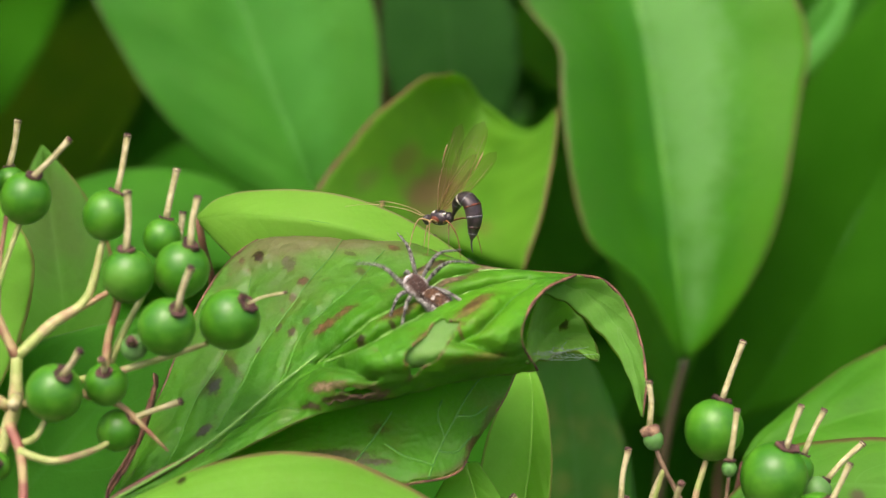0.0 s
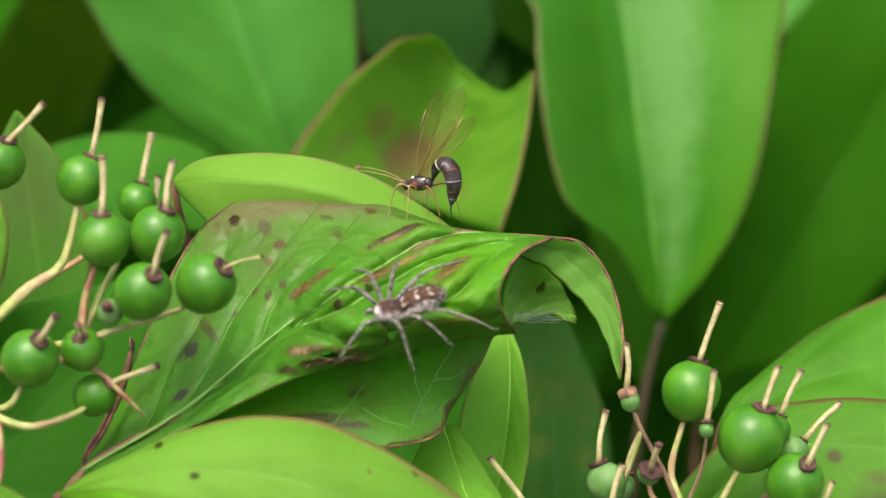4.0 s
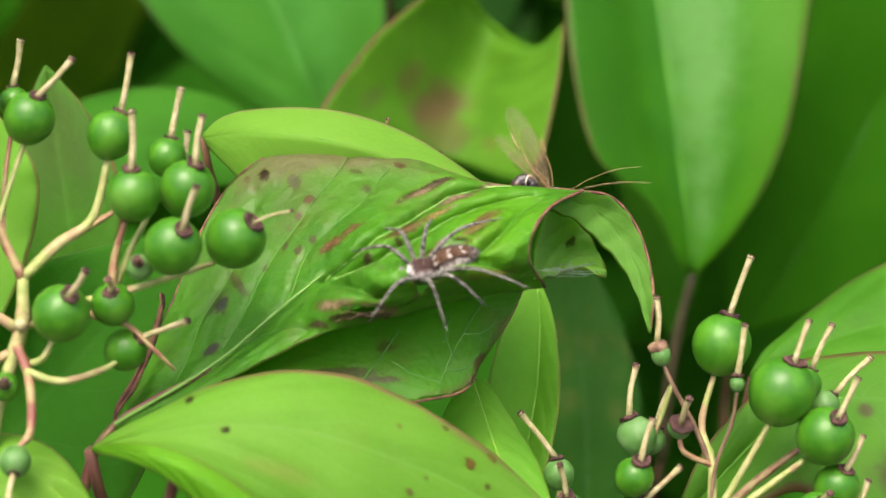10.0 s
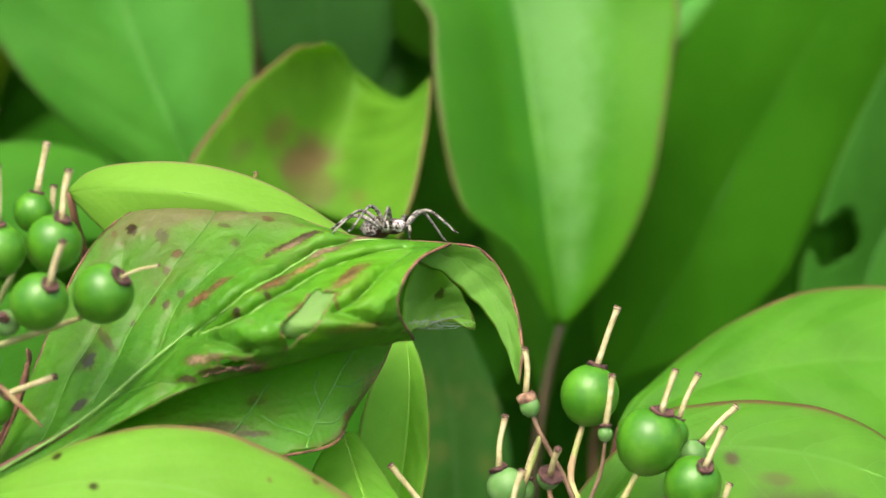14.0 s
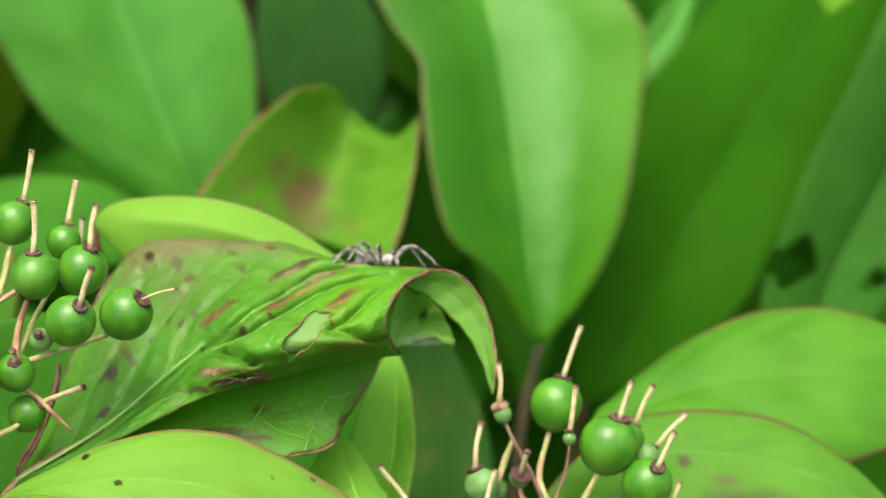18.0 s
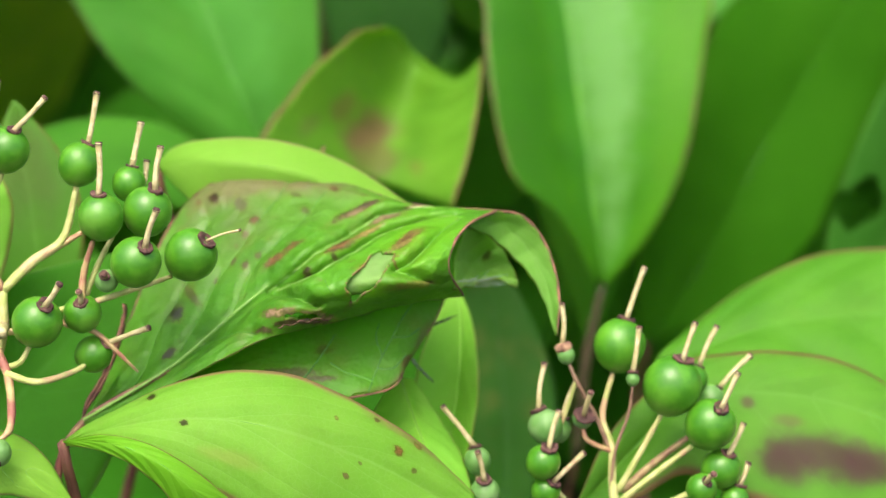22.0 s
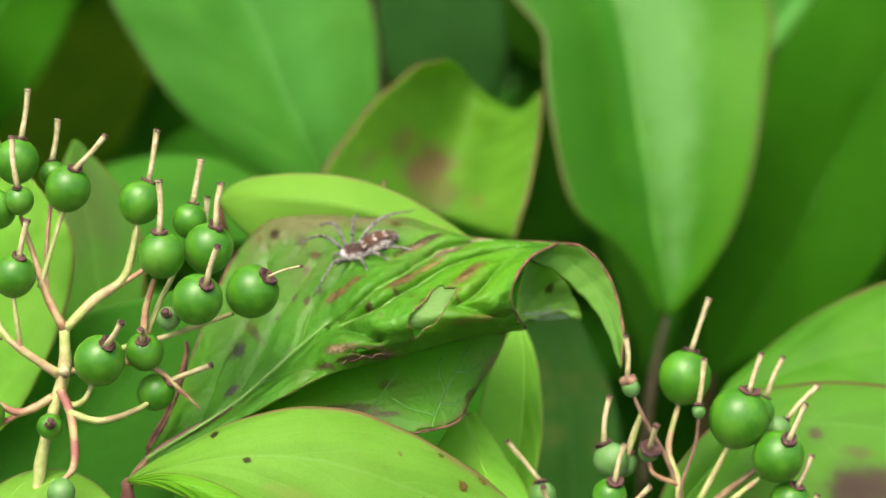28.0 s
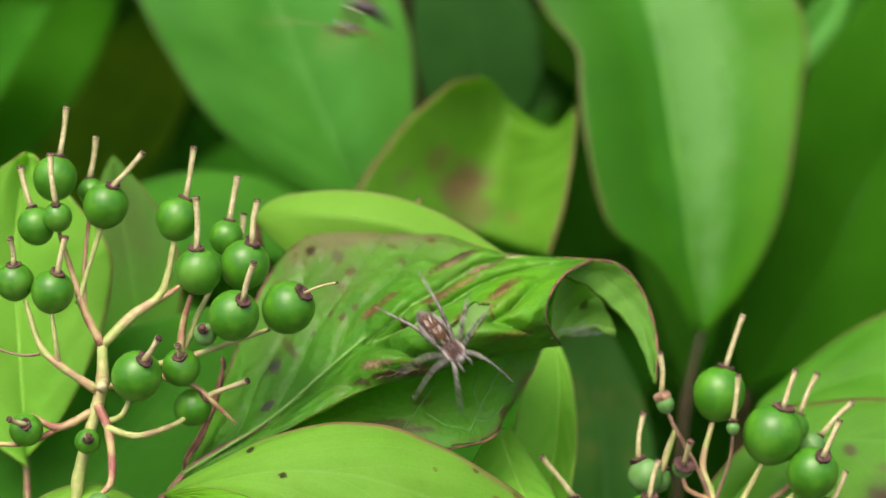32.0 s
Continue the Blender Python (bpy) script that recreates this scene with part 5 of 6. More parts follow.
def left_cluster():
    base = (-39.6, -6, -28.71)
    TWIG_ENDS.append(base)
    ob = thing("berry_cluster", base, "flat-topped cluster of unripe green berries on yellow-red stalks", "berry cluster", "berry clusters")
    for c, r, k, e, m in (
            ((-41.6, -4, 12.69), 2.28, (-41.09, -4, 15.02), (-40.3, -4, 20.03), BERRY),
            ((-43.03, -7, 7.65), 1.90, (-43.46, -7, 9.56), (-44.6, -7, 13.74), BERRY),
            ((-40.64, -8, 8.49), 1.49, (-40.65, -9, 10), (-41.13, -9, 14.87), BERRY),
            ((-45.33, -7, 1.98), 1.96, (-45.21, -8, 3.69), (-45.3, -9, 6.37), BERRY),
            ((-41.29, -8, 0.86), 2.18, (-40.5, -9, 2.91), (-39.69, -9, 6.44), BERRY),
            ((-36.39, -4, 9.72), 2.34, (-35.43, -5, 11.87), (-32.28, -5, 15.08), BERRY),
            ((-38.5, 0, 11.41), 1.43, (-38.71, 0, 12.96), (-37.92, 0, 17.18), BERRY),
            ((-28.92, -4, 8.23), 2.22, (-27.89, -4, 10.61), (-27.09, -4, 15.63), BERRY)):
        berry(ob, base, c, r, k, e, m)
    for c, r, k, e, m in (
            ((-26.2, -9, 2.69), 2.34, (-26.31, -10, 5.36), (-26.22, -10, 10.14), BERRY),
            ((-23.98, -3, 6.24), 1.76, (-23.65, -3, 7.88), (-22.69, -3, 12.56), BERRY),
            ((-21.8, -6, 3.28), 2.55, (-20.91, -7, 5.44), (-20.31, -7, 9.87), BERRY),
            ((-23.28, -1, 4.38), 1.42, (-22.78, -1, 5.85), (-22.31, -1, 8.69), BERRY),
            ((-22.63, -10, -1.88), 2.56, (-21.32, -12, -0.13), (-20.2, -13, 3.38), BERRY),
            ((-17.34, -7, -1.2), 2.71, (-15.2, -9, 0.66), (-12.22, -9, 1.34), BERRY),
            ((-25.75, -8, -3.73), 1.20, (-25.79, -9, -3.31), (-25.78, -10, -2.96), BERRY_DULL),
            ((-32.68, -9, -7.87), 2.57, (-31.38, -11, -5.78), (-29.96, -12, -3.97), BERRY)):
        berry(ob, base, c, r, k, e, m, stick=0.14 if r > 2.6 else 0.36)
    for c, r, k, e, m in (
            ((-28.48, -6, -7.14), 1.97, (-28.43, -8, -5.69), (-28.45, -9, -4.81), BERRY),
            ((-27.65, -4, -11.38), 1.93, (-25.93, -5, -9.96), (-21.73, -6, -8.6), BERRY),
            ((-44.14, -8, -13.15), 1.72, (-43.83, -10, -12.29), (-45.21, -11, -11.87), BERRY),
            ((-37.9, -8, -14.42), 1.32, (-37.48, -10, -13.94), (-37.31, -11, -13.65), BERRY),
            ((-36.53, -10, -20.84), 1.42, (-36.49, -11, -21.88), (-36.76, -12, -24.02), BERRY_DULL)):
        berry(ob, base, c, r, k, e, m)
    for pts, rr, m in (
            ([(-39.6, -6, -28.71), (-39.43, -6, -19.45), (-38.05, -6, -13.68), (-36.69, -6, -9.07), (-36.61, -6, -4.73)], [0.7, 0.65, 0.62, 0.7, 0.5], STALK),
            ([(-36.61, -6, -4.73), (-33.64, -5, -1.72), (-30.64, -4, 0.66), (-29.26, -4, 5.9)], [0.5, 0.55, 0.42, 0.3], STALK),
            ([(-33.64, -5, -1.72), (-30.83, -4, -0.03), (-28.76, -4, 1.21)], [0.35, 0.32, 0.25], STALK_RED),
            ([(-36.61, -6, -4.73), (-38.4, -6, -1.05), (-39.95, -5, 3.46), (-40.68, -7, 6.91)], [0.5, 0.42, 0.3, 0.22], STALK_RED),
            ([(-39.08, -6, -0.34), (-37.76, -4, 4.89), (-36.84, -4, 7.51)], [0.3, 0.26, 0.24], STALK),
            ([(-38.4, -6, -1.05), (-38.84, -3, 3.76), (-38.65, 0, 9.75)], [0.3, 0.24, 0.2], STALK_RED),
            ([(-37.1, -6, -9.36), (-40.64, -7, -6.76), (-42.8, -7, -4.59), (-44.27, -7, 0.05)], [0.5, 0.42, 0.35, 0.25], STALK),
            ([(-40.93, -7, -6.64), (-41.09, -8, -3.74), (-41.39, -8, -1.32)], [0.3, 0.26, 0.22], STALK),
            ([(-42.81, -7, -5.45), (-44.66, -7, -5.54), (-47.54, -7, -4.79)], [0.16, 0.14, 0.12], STALK_BROWN),
            ([(-37.72, -6, -11.49), (-41.04, -7, -12.99), (-43.71, -8, -11.61)], [0.45, 0.42, 0.25], STALK_RED),
            ([(-41.05, -7, -13.1), (-44.25, -7, -14.54), (-47.71, -7, -14.59)], [0.3, 0.26, 0.24], STALK_RED)):
        part("stalk", tube(pts, rr, base), m, ob)
    for pts, rr, m in (
            ([(-36.96, -7, -10.75), (-35.7, -8, -13.6), (-35.33, -9, -18.11), (-36.45, -10, -19.82)], [0.5, 0.45, 0.4, 0.22], STALK_RED),
            ([(-35.97, -8, -13.02), (-32.83, -8, -13.94), (-29.34, -6, -12.98), (-28, -5, -12.07)], [0.4, 0.36, 0.3, 0.24], STALK),
            ([(-36.24, -7, -12.5), (-34.52, -8, -11.9), (-33.51, -8, -10.19)], [0.36, 0.3, 0.25], STALK),
            ([(-28.52, -7, -6.59), (-28.16, -7, -2.84), (-27.11, -8, 0.31)], [0.42, 0.36, 0.26], STALK_RED),
            ([(-28.34, -6, -5.75), (-26.94, -6, -2.3), (-25.12, -4, 1.73)], [0.36, 0.32, 0.22], STALK),
            ([(-27.77, -6, -6.05), (-23.39, -6, -4.69), (-19.31, -6, -3.31)], [0.34, 0.3, 0.24], STALK),
            ([(-31.83, -6, -6.27), (-30.3, -6, -8.15), (-27.36, -5, -9), (-25.07, -5, -11.08), (-23.06, -4, -13.21)], [0.3, 0.3, 0.28, 0.24, 0.12], STALK_RED),
            ([(-36.69, -6, -9.07), (-34.34, -5, -8.58), (-31.58, -5, -6.88), (-28.52, -7, -6.59)], [0.4, 0.36, 0.34, 0.36], STALK),
            ([(-37.88, -7, -13.62), (-37.83, -8, -13.9), (-37.89, -8, -14.24)], [0.3, 0.3, 0.3], STALK),
            ([(-36.52, -7, -8.46), (-36.32, -8.2, -8.87), (-36.19, -9, -9.06)], [0.55, 0.55, 0.5], STALK)):
        part("stalk", tube(pts, rr, base), m, ob)
    part("stub", tube([(-36.27, -7.0, -8.37), (-36.16, -9.5, -8.9)], [0.5, 0.55], base, n=3), STYLE, ob, "pale cut end of a side stalk")


def right_cluster():
    base = (27.72, 2, -32.8)
    TWIG_ENDS.append(base)
    ob = thing("berry_cluster", base, "sparse cluster of green berries and withered ones on thin stalks", "berry cluster", "berry clusters")
    for c, r, k, e, m in (
            ((27.78, 3, -11.27), 2.83, (28.62, 3, -8.1), (30.53, 3, -2.89), BERRY),
            ((28.7, -1, -14.65), 0.71, (28.72, -1, -13.82), (29.4, -1, -9.16), BERRY_DULL),
            ((32.97, 0, -15.51), 3.15, (34, -1, -12.68), (35.38, -1, -8.74), BERRY),
            ((35.87, 4, -15.1), 1.57, (36.62, 4, -13.42), (38.46, 4, -9.34), BERRY),
            ((36.89, -1, -19.53), 2.72, (37.83, -3, -17.51), (39.54, -3, -13.96), BERRY),
            ((37.76, 4, -17.07), 1.39, (38.81, 4, -15.88), (42.14, 4, -12.49), BERRY_DULL),
            ((38.15, 0, -24.39), 2.14, (38.72, -1, -22.88), (40.44, -1, -19.48), BERRY),
            ((35.61, -3, -26.08), 1.64, (36.13, -5, -24.76), (36.43, -6, -24.2), BERRY)):
        berry(ob, base, c, r, k, e, m)
    for c, r, k, e, m in (
            ((39.63, 0, -27.69), 1.55, (40.01, 0, -26.33), (41.13, 0, -23.74), BERRY),
            ((21.85, 1, -12.14), 0.96, (21.51, 1, -11.06), (21.42, 1, -6.7), BERRY_DULL),
            ((19.7, 2, -19.83), 1.86, (18.95, 2, -18.14), (19.59, 2, -13.05), BERRY_DULL),
            ((21.26, 4, -20.39), 1.33, (21.64, 4, -19.19), (23.17, 4, -15.16), BERRY_DULL),
            ((19.13, -1, -23.35), 1.84, (19.73, -2, -21.61), (20.74, -2, -17.86), BERRY),
            ((23.57, 1, -18.86), 1.14, (23.61, -1, -18.11), (24.14, -2, -15.92), BERRY_DULL),
            ((19.46, 0, -26.43), 1.55, (20.22, -1, -25.32), (23.47, -1, -22.36), BERRY)):
        berry(ob, base, c, r, k, e, m, crown=0.5, withered=r < 1.1)
    for pts, rr, m in (
            ([(27.72, 2, -32.8), (26.83, 2, -26.19), (26.79, 2, -22.3), (25.89, 3, -18.76), (27.13, 3, -13.97)], [0.6, 0.5, 0.42, 0.36, 0.28], STALK),
            ([(28.69, -1, -15.24), (28.35, 0, -18.39), (27.02, 1, -22.39), (26.58, 2, -26.79)], [0.16, 0.2, 0.2, 0.22], STALK_BROWN),
            ([(22.07, 1, -12.86), (22.87, 1, -14.79), (25.06, 2, -18.73), (26.55, 2, -22.29)], [0.2, 0.24, 0.26, 0.3], STALK_BROWN),
            ([(22.87, 1, -14.79), (22.2, 2, -17.42), (21.29, 3, -20.18)], [0.22, 0.22, 0.2], STALK),
            ([(23.55, 1, -19.76), (24.12, 1, -21.26), (26.9, 2, -22.6)], [0.24, 0.28, 0.3], STALK_RED),
            ([(31.85, 0, -18.46), (29.89, 1, -22.26), (27.42, 2, -26.8)], [0.3, 0.34, 0.4], STALK),
            ([(35.45, 4, -21.14), (31.46, 4, -24.09), (27.96, 3, -26.93)], [0.3, 0.4, 0.46], STALK_RED),
            ([(35.11, 0, -21.84), (31.94, 1, -24.39), (27.82, 2, -27.71)], [0.28, 0.34, 0.36], STALK),
            ([(37.4, 0, -26.16), (33.97, 1, -27.41), (27.76, 2, -31.01)], [0.28, 0.34, 0.36], STALK),
            ([(19.67, 2, -21.27), (20.36, 2, -26.08), (25.07, 2, -30.36), (27.45, 2, -31.6)], [0.26, 0.3, 0.34, 0.36], STALK)):
        part("stalk", tube(pts, rr, base), m, ob)


def low_cluster():
    base = (12.19, 3, -33.27)
    TWIG_ENDS.append(base)
    ob = thing("berry_cluster", base, "small withered berries with dry styles under the curled leaf", "berry cluster", "berry clusters")
    for c, r, k, e in (((12.43, 3, -23.52), 1.45, (12.22, 3, -22.13), (8.75, 3, -17.67)),
                       ((13.15, 2, -26.84), 1.62, (13, 1, -25.23), (12.29, 0, -22.26))):
        berry(ob, base, c, r, k, e, BERRY_DULL, crown=0.5)
    part("stalk", tube([base, (12.46, 3, -28.45), (12.48, 3, -24.24)], [0.5, 0.4, 0.3], base), STALK, ob)


def dry_scrap():
    base = (-29.65, -1, -19.75)
    ob = thing("dry_leaf_strip", base, "shrivelled red-brown strip of dead leaf on the leaf stalk", "dead leaf")
    line = [base, (-28.98, 0, -17.11), (-27.6, 1, -14.82), (-26.51, 2, -12.39), (-25.38, 3, -8.24), (-25.24, 4, -6.47)]
    grid = blade_grid(line, 0.34, (0.6, -0.8, 0), (-0.5, -0.8, 0.2), fold=30, wave=0.5, n=30, m=6, seed=4)
    part("blade", sheet(grid, base, 0.15), RIM, ob)


def hidden_cluster():
    base = (-2.82, 24, -1.82)
    TWIG_ENDS.append(base)
    ob = thing("berry_cluster", base, "berries behind the arching leaf with yellow styles showing", "berry cluster", "berry clusters")
    for c, k, e in (((-3.94, 23, 7.71), (-4.1, 23, 9.68), (-4.2, 23, 11.06)), ((0.73, 23, 5.2), (0.96, 23, 6.64), (1.17, 23, 7.55))):
        berry(ob, base, c, 1.77, k, e, BERRY, stick=0.26, dull=True)
    part("stalk", tube([base, (-3.4, 24, 2.14), (-3.95, 23, 7.06)], [0.5, 0.4, 0.3], base), STALK, ob)
    part("stalk", tube([base, (-0.78, 24, 1.43), (0.73, 23, 4.67)], [0.4, 0.35, 0.3], base), STALK, ob)


dry_scrap()
hidden_cluster()
left_cluster()
right_cluster()
low_cluster()
shrub_stems()


# ---- the spider and the wasp ----
def speckled(name, base_tone, dark, pale, scale):
    """Pale skin with dark speckles and white flecks."""
    m, nt = mat_nodes(name)
    g = Net(nt)
    pos = g.n("ShaderNodeTexCoord").outputs["Object"]
    a, b = g.noise(pos, scale, 5, 0.7), g.noise(pos, scale * 2.6, 3)
    col = g.mix(g.step(a, 0.48, 0.56), base_tone, dark)
    col = g.mix(g.step(b, 0.58, 0.66), col, pale)
    pr = g.principled(col, 0.65, g.bump(b, 0.8, 0.0002), 0.3)
    g.out(pr.outputs[0])
    return m


LEG_SKIN = speckled("spider_leg", (0.2, 0.2, 0.17), (0.03, 0.026, 0.02), (0.55, 0.54, 0.5), 1900)
def spider_skin(name, median, edge, flank, pale, inner, outer, chevrons=0.0, front=None, rear=None):
    """Hairy skin in the body's own space: a coloured band down the middle, dark edges, mottled pale flanks, pale dashes."""
    m, nt = mat_nodes(name)
    g = Net(nt)
    pos = g.n("ShaderNodeTexCoord").outputs["Object"]
    sep = g.n("ShaderNodeSeparateXYZ")
    g.put(sep.inputs[0], pos)
    a, b = g.noise(pos, 1500, 4, 0.7), g.noise(pos, 4200, 3, 0.6)
    y = g.math("MULTIPLY_ADD", g.math("SUBTRACT", a, 0.5), 0.0007, g.math("ABSOLUTE", sep.outputs[1]))
    x = g.math("MULTIPLY_ADD", g.math("SUBTRACT", a, 0.5), 0.0008, sep.outputs[0])
    col = g.mix(g.step(b, 0.4, 0.62), median, tuple(0.4 * c for c in median))
    mottled = g.mix(g.step(b, 0.44, 0.54), pale, flank)
    if chevrons:
        run = g.math("FRACT", g.math("MULTIPLY", g.math("MULTIPLY_ADD", y, 0.9, x), chevrons))
        dash = g.math("MULTIPLY", g.step(run, 0.26, 0.14), g.math("MULTIPLY", g.step(y, 0.00008, 0.00016), g.step(y, 0.00046, 0.00036)))
        col = g.mix(g.math("MULTIPLY", dash, g.step(b, 0.3, 0.42)), col, pale)
    col = g.mix(g.step(y, inner - 0.00006, inner + 0.00006), col, edge)
    col = g.mix(g.step(y, outer - 0.00008, outer + 0.00008), col, mottled)
    if front is not None:
        col = g.mix(g.math("MULTIPLY", g.step(x, front - 0.0002, front + 0.0002), g.step(b, 0.35, 0.5)), col, pale)
    if rear is not None:
        col = g.mix(g.math("MULTIPLY", g.step(x, rear + 0.0002, rear - 0.0002), 0.8), col, g.mix(g.step(b, 0.5, 0.62), edge, pale))
    pr = g.principled(col, 0.7, g.bump(b, 0.8, 0.0002), 0.3)
    g.out(pr.outputs[0])
    return m


CARAPACE = spider_skin("spider_carapace", (0.06, 0.03, 0.022), (0.14, 0.105, 0.09), (0.24, 0.22, 0.2), (0.62, 0.6, 0.58), 0.0006, 0.0008, front=0.0020)
ABDOMEN = spider_skin("spider_abdomen", (0.1, 0.048, 0.02), (0.028, 0.015, 0.011), (0.075, 0.058, 0.05), (0.52, 0.5, 0.46), 0.00056, 0.0008, chevrons=820.0, rear=-0.0033)
HAIR = plain_material("pale_hair", (0.17, 0.15, 0.135), (0.4, 0.38, 0.35), 2500, rough=0.7)
WASP_BLACK = plain_material("wasp_black", (0.012, 0.009, 0.01), (0.06, 0.045, 0.048), 900, rough=0.32, spec=0.6)
WASP_RED = plain_material("wasp_red", (0.17, 0.042, 0.016), (0.05, 0.018, 0.014), 1100, rough=0.4, third=(0.03, 0.02, 0.02))
WASP_LEG = plain_material("wasp_leg", (0.3, 0.2, 0.08), (0.46, 0.34, 0.17), 1500, rough=0.45)
WASP_AMBER = plain_material("wasp_hind_leg", (0.17, 0.065, 0.02), (0.26, 0.11, 0.035), 1500, rough=0.4)
WASP_GREY = plain_material("wasp_grey", (0.06, 0.06, 0.07), (0.2, 0.2, 0.22), 1500, rough=0.45)
WASP_PALE = plain_material("wasp_pale", (0.6, 0.58, 0.48), (0.72, 0.7, 0.62), 1500, rough=0.5)


def wing_material():
    m, nt = mat_nodes("wing_membrane")
    g = Net(nt)
    clear = g.n("ShaderNodeBsdfTransparent")
    g.put(clear.inputs[0], (0.9, 0.86, 0.74))
    film = g.principled((0.14, 0.1, 0.05), 0.25, None, 0.6)
    mx = g.n("ShaderNodeMixShader")
    g.put(mx.inputs[0], g.math("MULTIPLY_ADD", g.noise(g.n("ShaderNodeTexCoord").outputs["Object"], 900, 3), 0.16, 0.06))
    g.put(mx.inputs[1], clear.outputs[0])
    g.put(mx.inputs[2], film.outputs[0])
    g.out(mx.outputs[0])
    return m


WING = wing_material()


def oval(cx, cy, cz, rx, ry, rz, taper=0.0, seg=20, rings=14):
    """A rounded body along x, narrowed to its rear by taper."""
    bm = bmesh.new()
    bmesh.ops.create_uvsphere(bm, u_segments=seg, v_segments=rings, radius=1)
    for v in bm.verts:
        x, y, z = v.co.z, v.co.y, v.co.x
        k = 1 + taper * x * (1 if x < 0 else 0.4)
        v.co = (0.001 * (cx + rx * x), 0.001 * (cy + ry * y * k), 0.001 * (cz + rz * z * k))
    bmesh.ops.recalc_face_normals(bm, faces=bm.faces[:])
    return bm


# Coxa, knee height and foot of each leg, in mm: x forward, y to the spider's left.
SPIDER_LEGS = [((1.9, 0.8), 2.4, (7.0, 3.2)), ((1.4, 1.0), 2.8, (0.9, 6.2)), ((0.8, 1.0), 2.4, (-3.2, 4.9)), ((0.3, 0.8), 2.2, (-7.4, 4.3)),
               ((1.9, -0.8), 2.4, (6.0, -4.4)), ((1.4, -1.0), 2.8, (2.6, -6.0)), ((0.8, -1.0), 2.6, (-1.8, -5.6)), ((0.3, -0.8), 2.4, (-7.6, -3.7))]


def make_spider():
    ob = thing("spider", (0, 0, 0), "grey-brown running spider with a white-fronted body on the leaf", "spider")
    ceph = part("cephalothorax", oval(1.1, 0, 1.05, 1.35, 1.08, 0.74, 0.1), CARAPACE, ob, "brown carapace with a white front")
    abd = part("abdomen", oval(-2.0, 0, 1.25, 2.1, 1.27, 1.08, 0.3, 28, 20), ABDOMEN, ob, "copper-brown abdomen with pale dashes and white flanks")
    for body, (cx, cz, rx, ry, rz), count in ((ceph, (1.1, 1.05, 1.35, 1.08, 0.74), 160), (abd, (-2.0, 1.25, 2.1, 1.27, 1.08), 260)):
        rnd, bm = random.Random(count), bmesh.new()
        for _ in range(count):
            d = Vector((rnd.gauss(0, 1), rnd.gauss(0, 1), abs(rnd.gauss(0, 1)) - 0.2)).normalized()
            p = Vector((cx + rx * d.x, ry * d.y * (1 + (0.3 * d.x if d.x < 0 and body is abd else 0)), cz + rz * d.z)) * 0.99
            q = p + (d * 0.6 + Vector((-0.7, rnd.uniform(-0.3, 0.3), rnd.uniform(-0.2, 0.2)))).normalized() * rnd.uniform(0.2, 0.42)
            w = Vector((0.012, 0.016, 0.0))
            v = [bm.verts.new(z * 0.001) for z in (p - w, p + w, p + Vector((0, 0, 0.02)), q)]
            for t in ((0, 1, 3), (1, 2, 3), (2, 0, 3)):
                bm.faces.new([v[z] for z in t])
        part("hairs", bm, HAIR, body)
    for k in (-1, 1):
        part("eye", oval(2.3, 0.28 * k, 1.2, 0.13, 0.13, 0.13, seg=8, rings=6), WASP_BLACK, ceph)
        part("palp", rod([(2.2, 0.35 * k, 0.8), (2.8, 0.6 * k, 0.9), (3.1, 0.5 * k, 0.3)], [0.2, 0.17, 0.14]), LEG_SKIN, ob)
    part("spinneret", rod([(-3.8, 0, 1.0), (-4.15, 0, 0.95)], [0.2, 0.08], n=3), LEG_SKIN, ob)
    legs = []
    for (cx, cy), h, (fx, fy) in SPIDER_LEGS:
        foot, up = Vector((fx - cx, fy - cy, -0.8)), Vector((0, 0, 1))
        a, b, c = foot * 0.32 + up * h * 0.72, foot * 0.5 + up * h * 0.72, foot * 0.82 + up * 0.6
        leg = part("leg", rod([(0, 0, 0), a * 0.5 + up * 0.2, a, b, c, foot * 0.9 + up * 0.15, foot], [0.17, 0.215, 0.18, 0.145, 0.1, 0.06, 0.03], n=22), LEG_SKIN, ob, "grey leg with dark bands and bristles")
        leg.location = Vector((cx, cy, 0.85)) * 0.001
        legs.append(leg)
        rnd = random.Random(int(fx * 10 + fy * 100))
        bm = bmesh.new()
        line = spline([(0, 0, 0), a * 0.5 + up * 0.2, a, b, c, foot], 26)
        for i in range(3, 26):
            d = Vector((rnd.uniform(-1, 1), rnd.uniform(-1, 1), rnd.uniform(-0.3, 1))).normalized()
            p, w = line[i], Vector((0.03, 0.02, 0))
            q = p + d * rnd.uniform(0.35, 0.6)
            v = [bm.verts.new(x * 0.001) for x in (p - w, p + w, p + Vector((0, 0, 0.04)), q)]
            for f in ((0, 1, 3), (1, 2, 3), (2, 0, 3)):
                bm.faces.new([v[z] for z in f])
        part("bristles", bm, LEG_SKIN, leg)
    return ob, legs


WAIST = (-1.2, 0, 2.55)


def flat_rod(pts, radii, n):
    """A bent rod that is broader than it is thick."""
    bm = rod(pts, radii, n=n, seg=16)
    for v in bm.verts:
        v.co.y *= 1.4
    return bm


